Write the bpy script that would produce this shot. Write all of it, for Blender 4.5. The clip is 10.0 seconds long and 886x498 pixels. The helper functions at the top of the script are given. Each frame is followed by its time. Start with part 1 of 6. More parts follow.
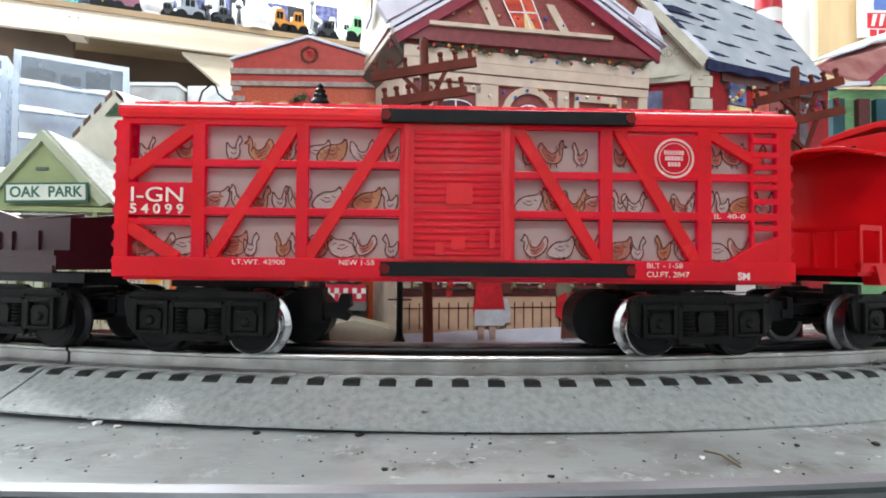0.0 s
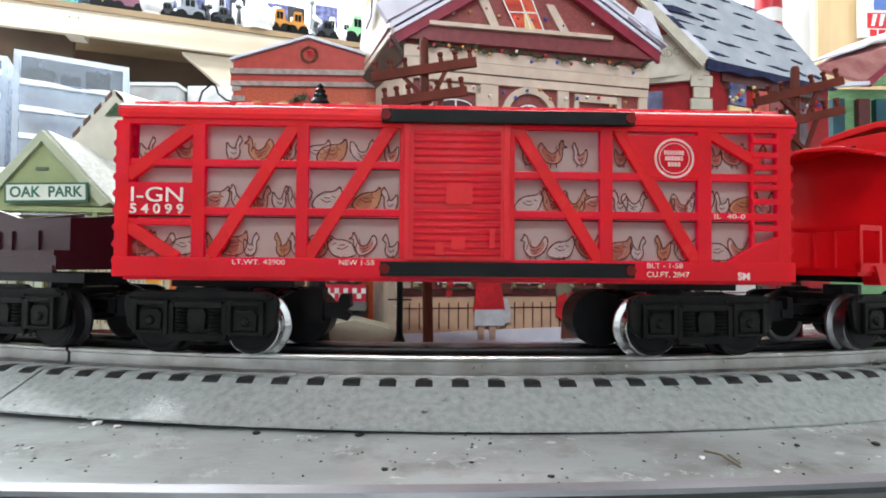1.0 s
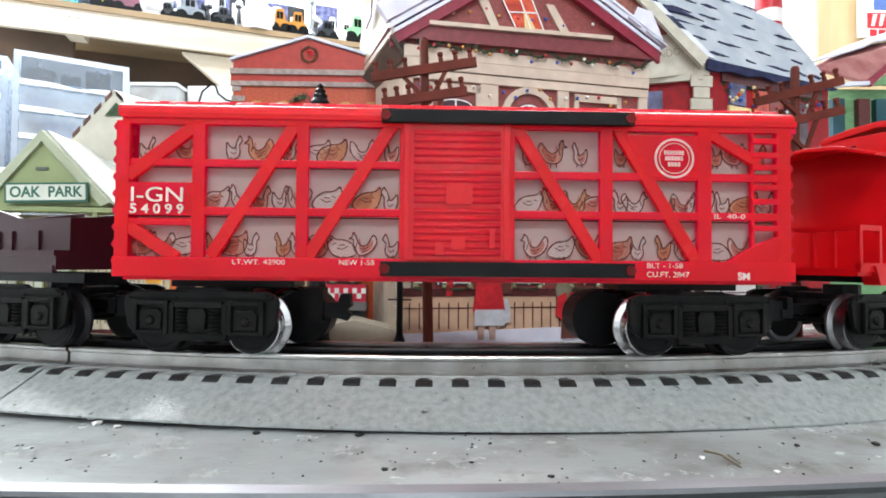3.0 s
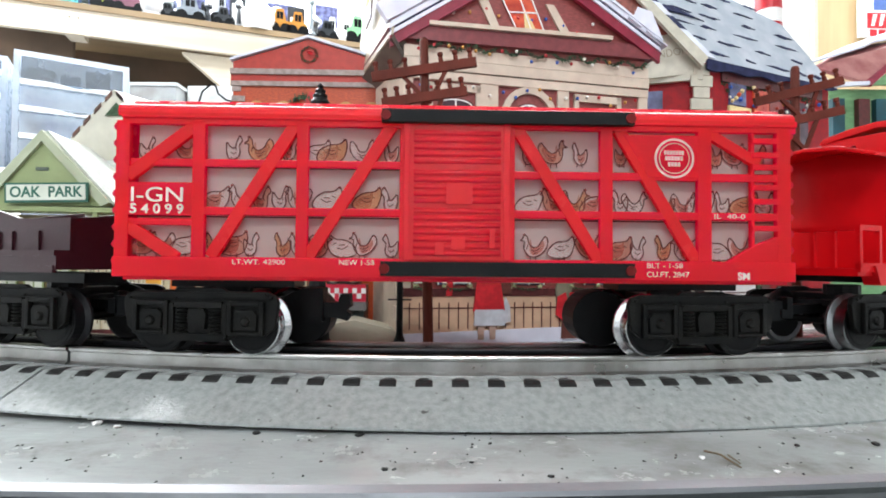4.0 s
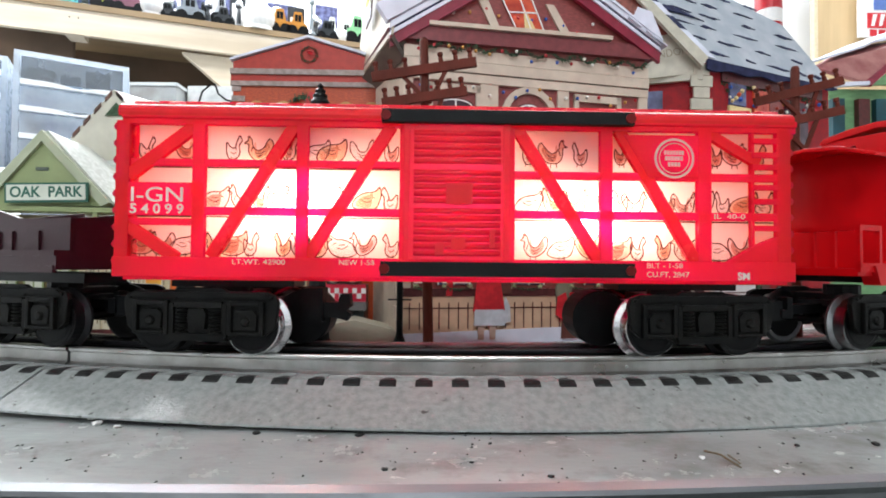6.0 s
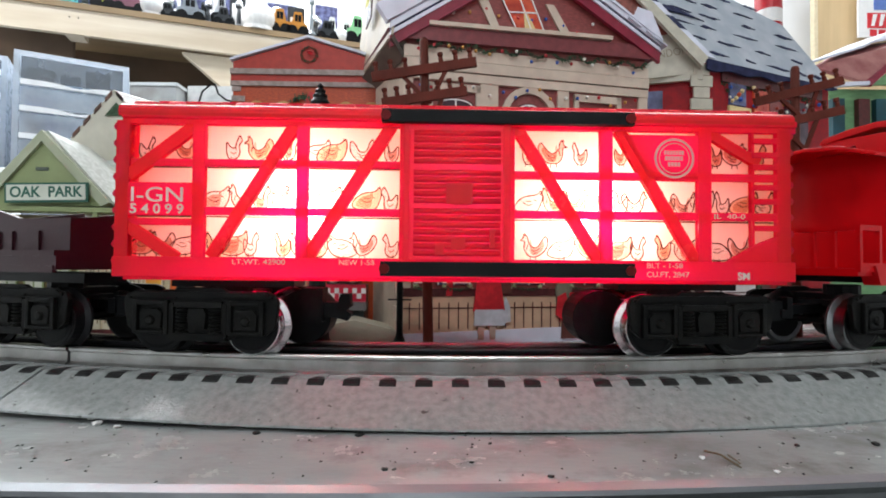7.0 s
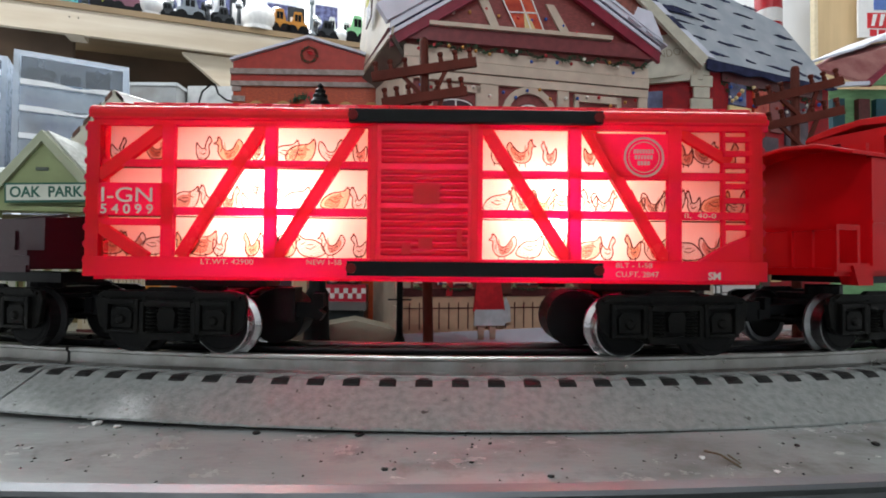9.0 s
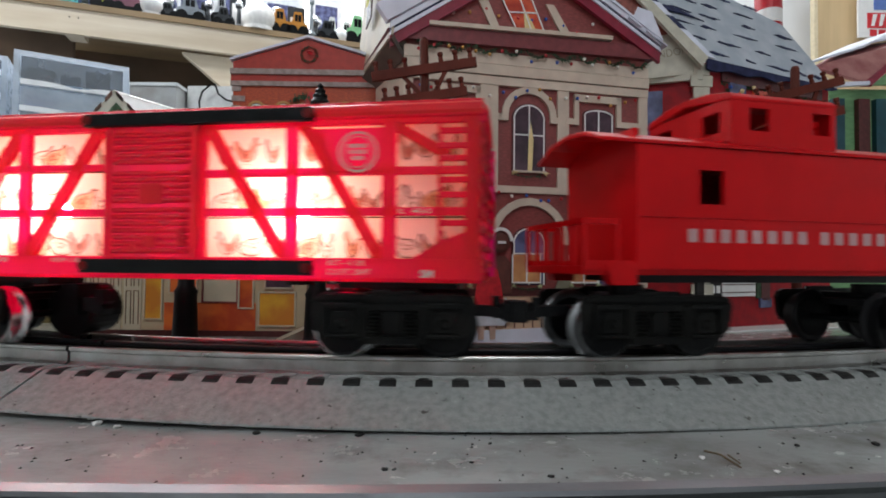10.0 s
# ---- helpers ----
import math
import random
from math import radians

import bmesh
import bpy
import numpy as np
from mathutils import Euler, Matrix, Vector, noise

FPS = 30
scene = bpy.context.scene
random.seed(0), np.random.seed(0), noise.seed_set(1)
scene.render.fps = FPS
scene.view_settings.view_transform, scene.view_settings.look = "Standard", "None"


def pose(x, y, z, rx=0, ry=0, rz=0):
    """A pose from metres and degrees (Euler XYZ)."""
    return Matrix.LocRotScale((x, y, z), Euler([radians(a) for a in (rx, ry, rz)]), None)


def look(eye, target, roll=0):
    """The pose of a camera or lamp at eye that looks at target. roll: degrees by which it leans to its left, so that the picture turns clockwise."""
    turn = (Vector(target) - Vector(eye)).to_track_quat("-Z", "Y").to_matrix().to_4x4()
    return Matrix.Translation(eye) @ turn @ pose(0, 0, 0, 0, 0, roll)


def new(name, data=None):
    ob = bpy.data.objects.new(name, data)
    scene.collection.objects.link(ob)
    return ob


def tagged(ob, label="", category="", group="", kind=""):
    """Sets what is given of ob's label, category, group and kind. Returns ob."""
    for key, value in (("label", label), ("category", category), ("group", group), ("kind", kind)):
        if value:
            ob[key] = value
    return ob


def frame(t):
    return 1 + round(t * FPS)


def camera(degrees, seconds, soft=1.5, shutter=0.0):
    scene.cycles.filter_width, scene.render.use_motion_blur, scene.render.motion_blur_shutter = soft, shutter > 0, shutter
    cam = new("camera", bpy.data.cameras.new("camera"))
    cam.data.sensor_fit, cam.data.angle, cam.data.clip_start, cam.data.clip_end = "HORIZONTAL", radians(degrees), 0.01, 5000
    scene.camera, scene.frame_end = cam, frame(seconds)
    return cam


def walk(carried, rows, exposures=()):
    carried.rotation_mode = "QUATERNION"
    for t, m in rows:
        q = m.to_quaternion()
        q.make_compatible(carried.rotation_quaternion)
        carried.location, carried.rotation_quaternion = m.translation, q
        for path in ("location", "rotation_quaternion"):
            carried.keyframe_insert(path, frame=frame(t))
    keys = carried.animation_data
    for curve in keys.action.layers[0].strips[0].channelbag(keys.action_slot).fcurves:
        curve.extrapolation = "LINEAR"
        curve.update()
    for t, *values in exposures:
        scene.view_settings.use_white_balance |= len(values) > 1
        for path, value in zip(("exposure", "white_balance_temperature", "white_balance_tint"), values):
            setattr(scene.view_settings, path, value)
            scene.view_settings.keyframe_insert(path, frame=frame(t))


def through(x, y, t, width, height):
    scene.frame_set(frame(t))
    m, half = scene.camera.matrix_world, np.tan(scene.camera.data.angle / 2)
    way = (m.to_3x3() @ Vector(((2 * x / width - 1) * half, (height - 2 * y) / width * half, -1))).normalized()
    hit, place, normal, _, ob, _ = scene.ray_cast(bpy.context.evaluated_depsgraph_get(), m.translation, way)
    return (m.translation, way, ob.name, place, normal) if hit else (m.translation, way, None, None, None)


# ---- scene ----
# Camera: a compact camera resting on the layout, still for the whole clip
EYE = (0.0, 0.0, 0.0331)
cam = camera(79.1, 10.0, soft=1.8, shutter=0.4)
VIEW = look(EYE, (0.0, 1.0, 0.0331 + 0.02676), 0.54)
walk(cam, [(0.0, VIEW), (10.0, VIEW)],
     exposures=[(0.0, -0.28), (1.3, -0.26), (2.3, -0.02), (4.7, -0.06), (5.5, -0.24), (6.8, -0.80), (7.5, -0.97), (8.5, -1.15), (9.5, -1.38), (10.0, -1.44)])

# Light: tube fixtures under the ceiling of a closed basement room
world = bpy.data.worlds.new("world")
world.use_nodes = True
world.node_tree.nodes["Background"].inputs["Color"].default_value = (0.9, 0.95, 1.0, 1)
world.node_tree.nodes["Background"].inputs["Strength"].default_value = 0.05
scene.world = world
LAMPS = [((-1.05, 1.85, 1.60), 120, 0.30, 1.2), ((0.75, 1.55, 1.60), 50, 0.30, 1.2), ((0.0, -1.35, 1.60), 48, 0.14, 1.4), ((-1.20, 0.90, 1.60), 28, 0.16, 0.4)]
for place, watts, wide, long in LAMPS:
    light = bpy.data.lights.new("tube_light", "AREA")
    light.shape, light.size, light.size_y, light.energy = "RECTANGLE", long, wide, watts
    light.color = (0.91, 0.95, 1.0)
    lamp = new("tube_light", light)
    lamp.matrix_basis = pose(*place)

MM = 0.001


# ---- materials ----
def surface(name, color, rough=0.5, metal=0.0, vary=0.12, scale=60.0, bump=0.05, fine=900.0, second=None, through=0.0,
            glow_through=None, stretch=(1, 1, 1), low=0.4, high=0.65, spec=0.38, per_piece=0.0, film=None, clear=0.8):
    m = bpy.data.materials.new(name)
    m.use_nodes = True
    nt = m.node_tree
    b = nt.nodes["Principled BSDF"]
    b.inputs["Roughness"].default_value, b.inputs["Metallic"].default_value = rough, metal
    b.inputs["Specular IOR Level"].default_value = spec
    co = nt.nodes.new("ShaderNodeTexCoord")
    mp = nt.nodes.new("ShaderNodeMapping")
    mp.inputs["Scale"].default_value = stretch
    nt.links.new(co.outputs["Object"], mp.inputs["Vector"])
    n1 = nt.nodes.new("ShaderNodeTexNoise")
    n1.inputs["Scale"].default_value, n1.inputs["Detail"].default_value = scale, 6
    nt.links.new(mp.outputs["Vector"], n1.inputs["Vector"])
    ramp = nt.nodes.new("ShaderNodeValToRGB")
    two = second or tuple(c * (1 - vary) for c in color)
    ramp.color_ramp.elements[0].position, ramp.color_ramp.elements[1].position = low, high
    ramp.color_ramp.elements[0].color, ramp.color_ramp.elements[1].color = (*two, 1), (*color, 1)
    nt.links.new(n1.outputs["Fac"], ramp.inputs["Fac"])
    out = ramp.outputs["Color"]
    if per_piece:
        info = nt.nodes.new("ShaderNodeObjectInfo")
        hsv = nt.nodes.new("ShaderNodeHueSaturation")
        mr = nt.nodes.new("ShaderNodeMapRange")
        mr.inputs["To Min"].default_value, mr.inputs["To Max"].default_value = 1 - per_piece, 1 + per_piece
        nt.links.new(info.outputs["Random"], mr.inputs["Value"])
        nt.links.new(mr.outputs["Result"], hsv.inputs["Value"])
        nt.links.new(out, hsv.inputs["Color"])
        out = hsv.outputs["Color"]
    nt.links.new(out, b.inputs["Base Color"])
    n2 = nt.nodes.new("ShaderNodeTexNoise")
    n2.inputs["Scale"].default_value, n2.inputs["Detail"].default_value = fine, 3
    nt.links.new(mp.outputs["Vector"], n2.inputs["Vector"])
    bp = nt.nodes.new("ShaderNodeBump")
    bp.inputs["Strength"].default_value, bp.inputs["Distance"].default_value = bump, 0.001
    nt.links.new(n2.outputs["Fac"], bp.inputs["Height"])
    nt.links.new(bp.outputs["Normal"], b.inputs["Normal"])
    rr = nt.nodes.new("ShaderNodeMapRange")
    rr.inputs["To Min"].default_value, rr.inputs["To Max"].default_value = max(0.03, rough - 0.08), min(1, rough + 0.08)
    nt.links.new(n1.outputs["Fac"], rr.inputs["Value"])
    nt.links.new(rr.outputs["Result"], b.inputs["Roughness"])
    if through:
        tr = nt.nodes.new("ShaderNodeBsdfTranslucent")
        tr.inputs["Color"].default_value = (*(glow_through or color), 1)
        mix = nt.nodes.new("ShaderNodeMixShader")
        mix.inputs["Fac"].default_value = through
        nt.links.new(b.outputs[0], mix.inputs[1])
        nt.links.new(tr.outputs[0], mix.inputs[2])
        nt.links.new(mix.outputs[0], nt.nodes["Material Output"].inputs["Surface"])
    if film:
        tp = nt.nodes.new("ShaderNodeBsdfTransparent")
        tp.inputs["Color"].default_value = (*film, 1)
        mix = nt.nodes.new("ShaderNodeMixShader")
        mix.inputs["Fac"].default_value = clear
        nt.links.new(nt.nodes["Material Output"].inputs["Surface"].links[0].from_socket, mix.inputs[1])
        nt.links.new(tp.outputs[0], mix.inputs[2])
        nt.links.new(mix.outputs[0], nt.nodes["Material Output"].inputs["Surface"])
    return m


def glowing(name, color, strength):
    m = bpy.data.materials.new(name)
    m.use_nodes = True
    b = m.node_tree.nodes["Principled BSDF"]
    b.inputs["Base Color"].default_value = (*color, 1)
    b.inputs["Emission Color"].default_value = (*color, 1)
    b.inputs["Emission Strength"].default_value = strength
    return m


RED = surface("red_plastic", (0.78, 0.014, 0.018), 0.24, vary=0.08, bump=0.02, through=0.55, glow_through=(1.0, 0.010, 0.27))
DOOR_RED = surface("door_red_plastic", (0.76, 0.014, 0.018), 0.18, vary=0.05, bump=0.0, spec=0.6, through=0.5, glow_through=(1.0, 0.010, 0.34))
ROOF_RED = surface("roof_red_plastic", (0.74, 0.014, 0.018), 0.32, vary=0.08, bump=0.02, spec=0.32, through=0.30, glow_through=(1.0, 0.012, 0.30))
BRACE_RED = surface("brace_red_plastic", (0.74, 0.012, 0.016), 0.26, vary=0.10, bump=0.03, through=0.44, glow_through=(1.0, 0.010, 0.12))
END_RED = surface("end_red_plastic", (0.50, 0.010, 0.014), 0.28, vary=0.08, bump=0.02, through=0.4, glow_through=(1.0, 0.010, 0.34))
CABOOSE_RED = surface("caboose_red_plastic", (0.52, 0.003, 0.006), 0.34, vary=0.1, bump=0.02, spec=0.14)
PAPER = surface("paper", (0.72, 0.62, 0.58), 0.85, vary=0.08, through=0.58, glow_through=(1.0, 0.58, 0.48), spec=0.15, film=(1.0, 0.80, 0.74), clear=0.12)
INK = surface("ink", (0.12, 0.035, 0.03), 0.8, spec=0.2)
HEN_BROWN = surface("hen_brown", (0.48, 0.28, 0.22), 0.85, film=(0.95, 0.74, 0.64), spec=0.2)
HEN_ORANGE = surface("hen_orange", (0.64, 0.29, 0.14), 0.85, film=(0.98, 0.80, 0.62), spec=0.2)
HEN_WHITE = surface("hen_white", (0.80, 0.76, 0.74), 0.85, film=(1.0, 0.98, 0.96), spec=0.2)
HEN_COMB = surface("hen_comb", (0.36, 0.13, 0.11), 0.85, film=(0.92, 0.45, 0.40), spec=0.2)
HEN_RED = surface("hen_red", (0.50, 0.20, 0.17), 0.85, film=(0.94, 0.64, 0.58), spec=0.2)
BLACK = surface("black_plastic", (0.006, 0.0066, 0.0072), 0.45, vary=0.3, bump=0.08, spec=0.13)
TRUCK = surface("truck_black", (0.003, 0.0034, 0.0034), 0.42, vary=0.4, scale=140, second=(0.007, 0.0068, 0.006), bump=0.15, spec=0.11)
DULL_STEEL = surface("dull_steel", (0.30, 0.31, 0.32), 0.30, 1.0, vary=0.3, scale=200)
DARK = surface("blackened_metal", (0.012, 0.012, 0.0135), 0.38, 0.2, vary=0.3, spec=0.2)
STEEL = surface("bright_steel", (0.62, 0.63, 0.64), 0.22, 1.0, vary=0.2, scale=200)
RAIL = surface("rail_steel", (0.50, 0.50, 0.49), 0.30, 1.0, vary=0.3, scale=90, second=(0.36, 0.35, 0.33))
WHITE_INK = surface("white_lettering", (0.66, 0.52, 0.52), 0.6, spec=0.2)
MAROON = surface("maroon_plastic", (0.030, 0.006, 0.010), 0.35, vary=0.2, spec=0.3)
# for the unseen far liner; kept dark so less bulb light bounces
BOUNCE_CARD = surface("bounce_cutting_brown", (0.10, 0.030, 0.026), 0.85, vary=0.2, spec=0.2)
ROADBED = surface("roadbed_grey", (0.30, 0.322, 0.312), 0.24, vary=0.25, scale=420, bump=0.28, fine=1100, low=0.3, high=0.6)
TIE = surface("tie_dark", (0.026, 0.026, 0.025), 0.6, vary=0.3, bump=0.3, spec=0.2)
TABLE = surface("table_paint", (0.50, 0.54, 0.525), 0.30, scale=16, second=(0.30, 0.31, 0.30), bump=0.12, fine=300, low=0.28, high=0.72, spec=0.8, stretch=(0.7, 1.5, 1))
NEAR_RAIL = surface("dull_rail_steel", (0.19, 0.20, 0.21), 0.38, 1.0, vary=0.2, scale=60)


def worn(m):
    """Broad stains, small scuffs and uneven gloss over a painted board."""
    nt = m.node_tree
    b = nt.nodes["Principled BSDF"]
    co = nt.nodes.new("ShaderNodeTexCoord")
    big = nt.nodes.new("ShaderNodeTexNoise")
    big.inputs["Scale"].default_value, big.inputs["Detail"].default_value, big.inputs["Roughness"].default_value = 55, 9, 0.7
    nt.links.new(co.outputs["Object"], big.inputs["Vector"])
    mr = nt.nodes.new("ShaderNodeMapRange")
    mr.inputs["From Min"].default_value, mr.inputs["From Max"].default_value = 0.35, 0.68
    mr.inputs["To Min"].default_value, mr.inputs["To Max"].default_value = 0.07, 0.34
    nt.links.new(big.outputs["Fac"], mr.inputs["Value"])
    nt.links.new(mr.outputs["Result"], b.inputs["Roughness"])
    old = b.inputs["Base Color"].links[0].from_socket
    spots = nt.nodes.new("ShaderNodeTexNoise")
    spots.inputs["Scale"].default_value, spots.inputs["Detail"].default_value, spots.inputs["Roughness"].default_value = 34, 9, 0.68
    nt.links.new(co.outputs["Object"], spots.inputs["Vector"])
    cut = nt.nodes.new("ShaderNodeMapRange")
    cut.inputs["From Min"].default_value, cut.inputs["From Max"].default_value = 0.48, 0.74
    cut.inputs["To Min"].default_value, cut.inputs["To Max"].default_value = 0.0, 0.75
    nt.links.new(spots.outputs["Fac"], cut.inputs["Value"])
    mix = nt.nodes.new("ShaderNodeMix")
    mix.data_type = "RGBA"
    mix.inputs[7].default_value = (0.13, 0.105, 0.085, 1)
    nt.links.new(cut.outputs["Result"], mix.inputs[0])
    nt.links.new(old, mix.inputs[6])
    nt.links.new(mix.outputs[2], b.inputs["Base Color"])
    return m


def specked(m):
    """Scattered dark specks on the moulded roadbed."""
    nt = m.node_tree
    b = nt.nodes["Principled BSDF"]
    co = nt.nodes.new("ShaderNodeTexCoord")
    spots = nt.nodes.new("ShaderNodeTexNoise")
    spots.inputs["Scale"].default_value, spots.inputs["Detail"].default_value = 330, 2
    nt.links.new(co.outputs["Object"], spots.inputs["Vector"])
    cut = nt.nodes.new("ShaderNodeMapRange")
    cut.inputs["From Min"].default_value, cut.inputs["From Max"].default_value = 0.68, 0.74
    cut.inputs["To Min"].default_value, cut.inputs["To Max"].default_value = 0.0, 0.8
    nt.links.new(spots.outputs["Fac"], cut.inputs["Value"])
    mix = nt.nodes.new("ShaderNodeMix")
    mix.data_type = "RGBA"
    mix.inputs[7].default_value = (0.05, 0.045, 0.04, 1)
    nt.links.new(cut.outputs["Result"], mix.inputs[0])
    nt.links.new(b.inputs["Base Color"].links[0].from_socket, mix.inputs[6])
    nt.links.new(mix.outputs[2], b.inputs["Base Color"])


specked(ROADBED)
worn(TABLE)


# ---- mesh helpers: lengths in millimetres ----
def box(bm, x0, x1, y0, y1, z0, z1, m=None):
    v = [bm.verts.new(Vector((x, y, z)) * MM) for x in (x0, x1) for y in (y0, y1) for z in (z0, z1)]
    for f in ((0, 1, 3, 2), (4, 6, 7, 5), (0, 4, 5, 1), (2, 3, 7, 6), (0, 2, 6, 4), (1, 5, 7, 3)):
        bm.faces.new([v[i] for i in f])
    if m:
        bmesh.ops.transform(bm, matrix=m, verts=v)
    return v


def prism(bm, pts, y0, y1, m=None):
    """Outline in x, z, drawn out from y0 to y1."""
    a = [bm.verts.new(Vector((x, y0, z)) * MM) for x, z in pts]
    b = [bm.verts.new(Vector((x, y1, z)) * MM) for x, z in pts]
    bm.faces.new(a)
    bm.faces.new(b[::-1])
    for i in range(len(pts)):
        j = (i + 1) % len(pts)
        bm.faces.new((a[i], b[i], b[j], a[j]))
    if m:
        bmesh.ops.transform(bm, matrix=m, verts=a + b)
    return a + b


def bar(bm, p, q, width, y0, y1):
    """A straight bar in the x, z plane."""
    d = Vector((q[0] - p[0], q[1] - p[1])).normalized()
    n = Vector((-d.y, d.x)) * width / 2
    prism(bm, [(p[0] + n.x, p[1] + n.y), (q[0] + n.x, q[1] + n.y), (q[0] - n.x, q[1] - n.y), (p[0] - n.x, p[1] - n.y)], y0, y1)


def rod(bm, p, q, r, n=14, r2=None):
    p, q = Vector(p) * MM, Vector(q) * MM
    d = q - p
    m = Matrix.Translation((p + q) / 2) @ d.to_track_quat("Z", "Y").to_matrix().to_4x4()
    bmesh.ops.create_cone(bm, cap_ends=True, segments=n, radius1=r * MM, radius2=(r if r2 is None else r2) * MM, depth=d.length, matrix=m)


def ball(bm, c, r, n=12, squash=(1, 1, 1)):
    m = Matrix.Translation(Vector(c) * MM) @ Matrix.Diagonal((*squash, 1))
    bmesh.ops.create_uvsphere(bm, u_segments=n, v_segments=max(6, n // 2 + 2), radius=r * MM, matrix=m)


def lathe(bm, profile, c=(0, 0, 0), n=20, axis="z", caps=True):
    """Profile of (radius, height) turned round an upright axis."""
    rings = []
    for r, h in profile:
        ring = []
        for i in range(n):
            a = 2 * math.pi * i / n
            p = (r * math.cos(a), r * math.sin(a), h) if axis == "z" else (r * math.cos(a), h, r * math.sin(a))
            ring.append(bm.verts.new((Vector(p) + Vector(c)) * MM))
        rings.append(ring)
    for a, b in zip(rings, rings[1:]):
        for i in range(n):
            bm.faces.new((a[i], a[(i + 1) % n], b[(i + 1) % n], b[i]))
    if caps:
        bm.faces.new(rings[0])
        bm.faces.new(rings[-1])


def part(name, bm, material, parent=None, label="", bevel=0.0, at=None, smooth=False):
    """Links a bmesh as one mesh object under a thing or a part."""
    if bevel:
        edges = [e for e in bm.edges if len(e.link_faces) == 2 and e.calc_face_angle(0) > 0.6]
        bmesh.ops.bevel(bm, geom=edges, offset=bevel * MM, segments=2, profile=0.6, affect="EDGES", clamp_overlap=True)
    bmesh.ops.recalc_face_normals(bm, faces=bm.faces)
    me = bpy.data.meshes.new(name)
    bm.to_mesh(me)
    bm.free()
    if smooth:
        for f in me.polygons:
            f.use_smooth = True
    me.materials.append(material)
    ob = new(name, me)
    if parent:
        ob.parent = parent
    if at:
        ob.matrix_basis = at
    if label:
        ob["label"] = label
    return ob


def make(draw, *args, **kw):
    bm = bmesh.new()
    draw(bm, *args, **kw)
    return bm


def boxes(*rows):
    bm = bmesh.new()
    for r in rows:
        box(bm, *r)
    return bm


def thing(name, m, label, category, group="", kind=""):
    ob = new(name)
    ob.empty_display_size = 0.01
    ob.matrix_basis = m
    return tagged(ob, label, category, group, kind)


def lettering(text, size, parent, at, material, name="lettering", width=None, bold=0.0, label=""):
    cu = bpy.data.curves.new(name, "FONT")
    cu.body, cu.size, cu.extrude, cu.offset = text, size * MM, 0.02 * MM, bold * MM
    cu.align_x, cu.align_y = "CENTER", "CENTER"
    ob = bpy.data.objects.new(name, cu)
    scene.collection.objects.link(ob)
    bpy.context.view_layer.update()
    me = bpy.data.meshes.new_from_object(ob.evaluated_get(bpy.context.evaluated_depsgraph_get()))
    full = ob.dimensions.x
    bpy.data.objects.remove(ob)
    bpy.data.curves.remove(cu)
    sx = width * MM / full if width else 1
    me.transform(Matrix.Diagonal((sx, 1, 1, 1)))
    me.materials.clear()
    me.materials.append(material)
    out = new(name, me)
    out.parent = parent
    out.matrix_basis = at @ pose(0, 0, 0, 90, 0, 0)
    if label:
        out["label"] = label
    return out


def mm(x, y, z, rx=0, ry=0, rz=0):
    return pose(x * MM, y * MM, z * MM, rx, ry, rz)


# ---- the track circle ----
CX, CY, R = -9.8, 818.5, 610.0


def on_track(s, half=0.0):
    """Pose of a vehicle on the curve, its middle s millimetres along it, its pivots half apart from the middle."""
    a = s / R
    r = R * math.cos(half / R)
    return mm(CX + r * math.sin(a), CY - r * math.cos(a), 0, 0, 0, math.degrees(a))


def sweep(bm, section, a0, a1, n, closed=True):
    """Section of (radius offset, z) swept round the track's centre; offsets grow towards the camera."""
    rings = []
    for i in range(n + 1):
        a = a0 + (a1 - a0) * i / n
        rings.append([bm.verts.new(Vector((CX + (R + o) * math.sin(a), CY - (R + o) * math.cos(a), z)) * MM) for o, z in section])
    k = len(section)
    for p, q in zip(rings, rings[1:]):
        for i in range(k if closed else k - 1):
            j = (i + 1) % k
            bm.faces.new((p[i], p[j], q[j], q[i]))
    if closed:
        bm.faces.new(rings[0])
        bm.faces.new(rings[-1])


# ---- room ----
WALL = surface("white_wall", (0.84, 0.85, 0.85), 0.8, scale=3, vary=0.08, bump=0.1, fine=120)
CEIL = surface("ceiling_white", (0.78, 0.78, 0.77), 0.9, scale=3, vary=0.06)
CONCRETE = surface("concrete_floor", (0.22, 0.21, 0.20), 0.8, scale=4, vary=0.3)
XL, XR, YB, YF, ZT, ZF = -1900, 2300, 2300, -1900, 1650, -950
for name, row in (("wall_north", (XL - 100, XR + 100, YB, YB + 100, ZF, ZT)), ("wall_south", (XL - 100, XR + 100, YF - 100, YF, ZF, ZT)),
                  ("wall_west", (XL - 100, XL, YF, YB, ZF, ZT)), ("wall_east", (XR, XR + 100, YF, YB, ZF, ZT))):
    tagged(part(name, boxes(row), WALL), "plain white painted basement wall", "wall", kind="structure")
tagged(part("floor", boxes((XL - 100, XR + 100, YF - 100, YB + 100, ZF - 60, ZF)), CONCRETE), "grey concrete basement floor", "floor", kind="structure")
tagged(part("ceiling", boxes((XL - 100, XR + 100, YF - 100, YB + 100, ZT, ZT + 60)), CEIL), "flat white ceiling", "ceiling", kind="structure")
FIXTURE = surface("fixture_white", (0.8, 0.8, 0.8), 0.5)
for place, watts, wide, long in LAMPS:
    f = thing("ceiling_light", pose(place[0], place[1], ZT * MM), "white tube light fixture on the ceiling", "lamp", "ceiling lights")
    part("housing", boxes((-long * 520, long * 520, -wide * 520, wide * 520, -38, 0)), FIXTURE, f, bevel=4)

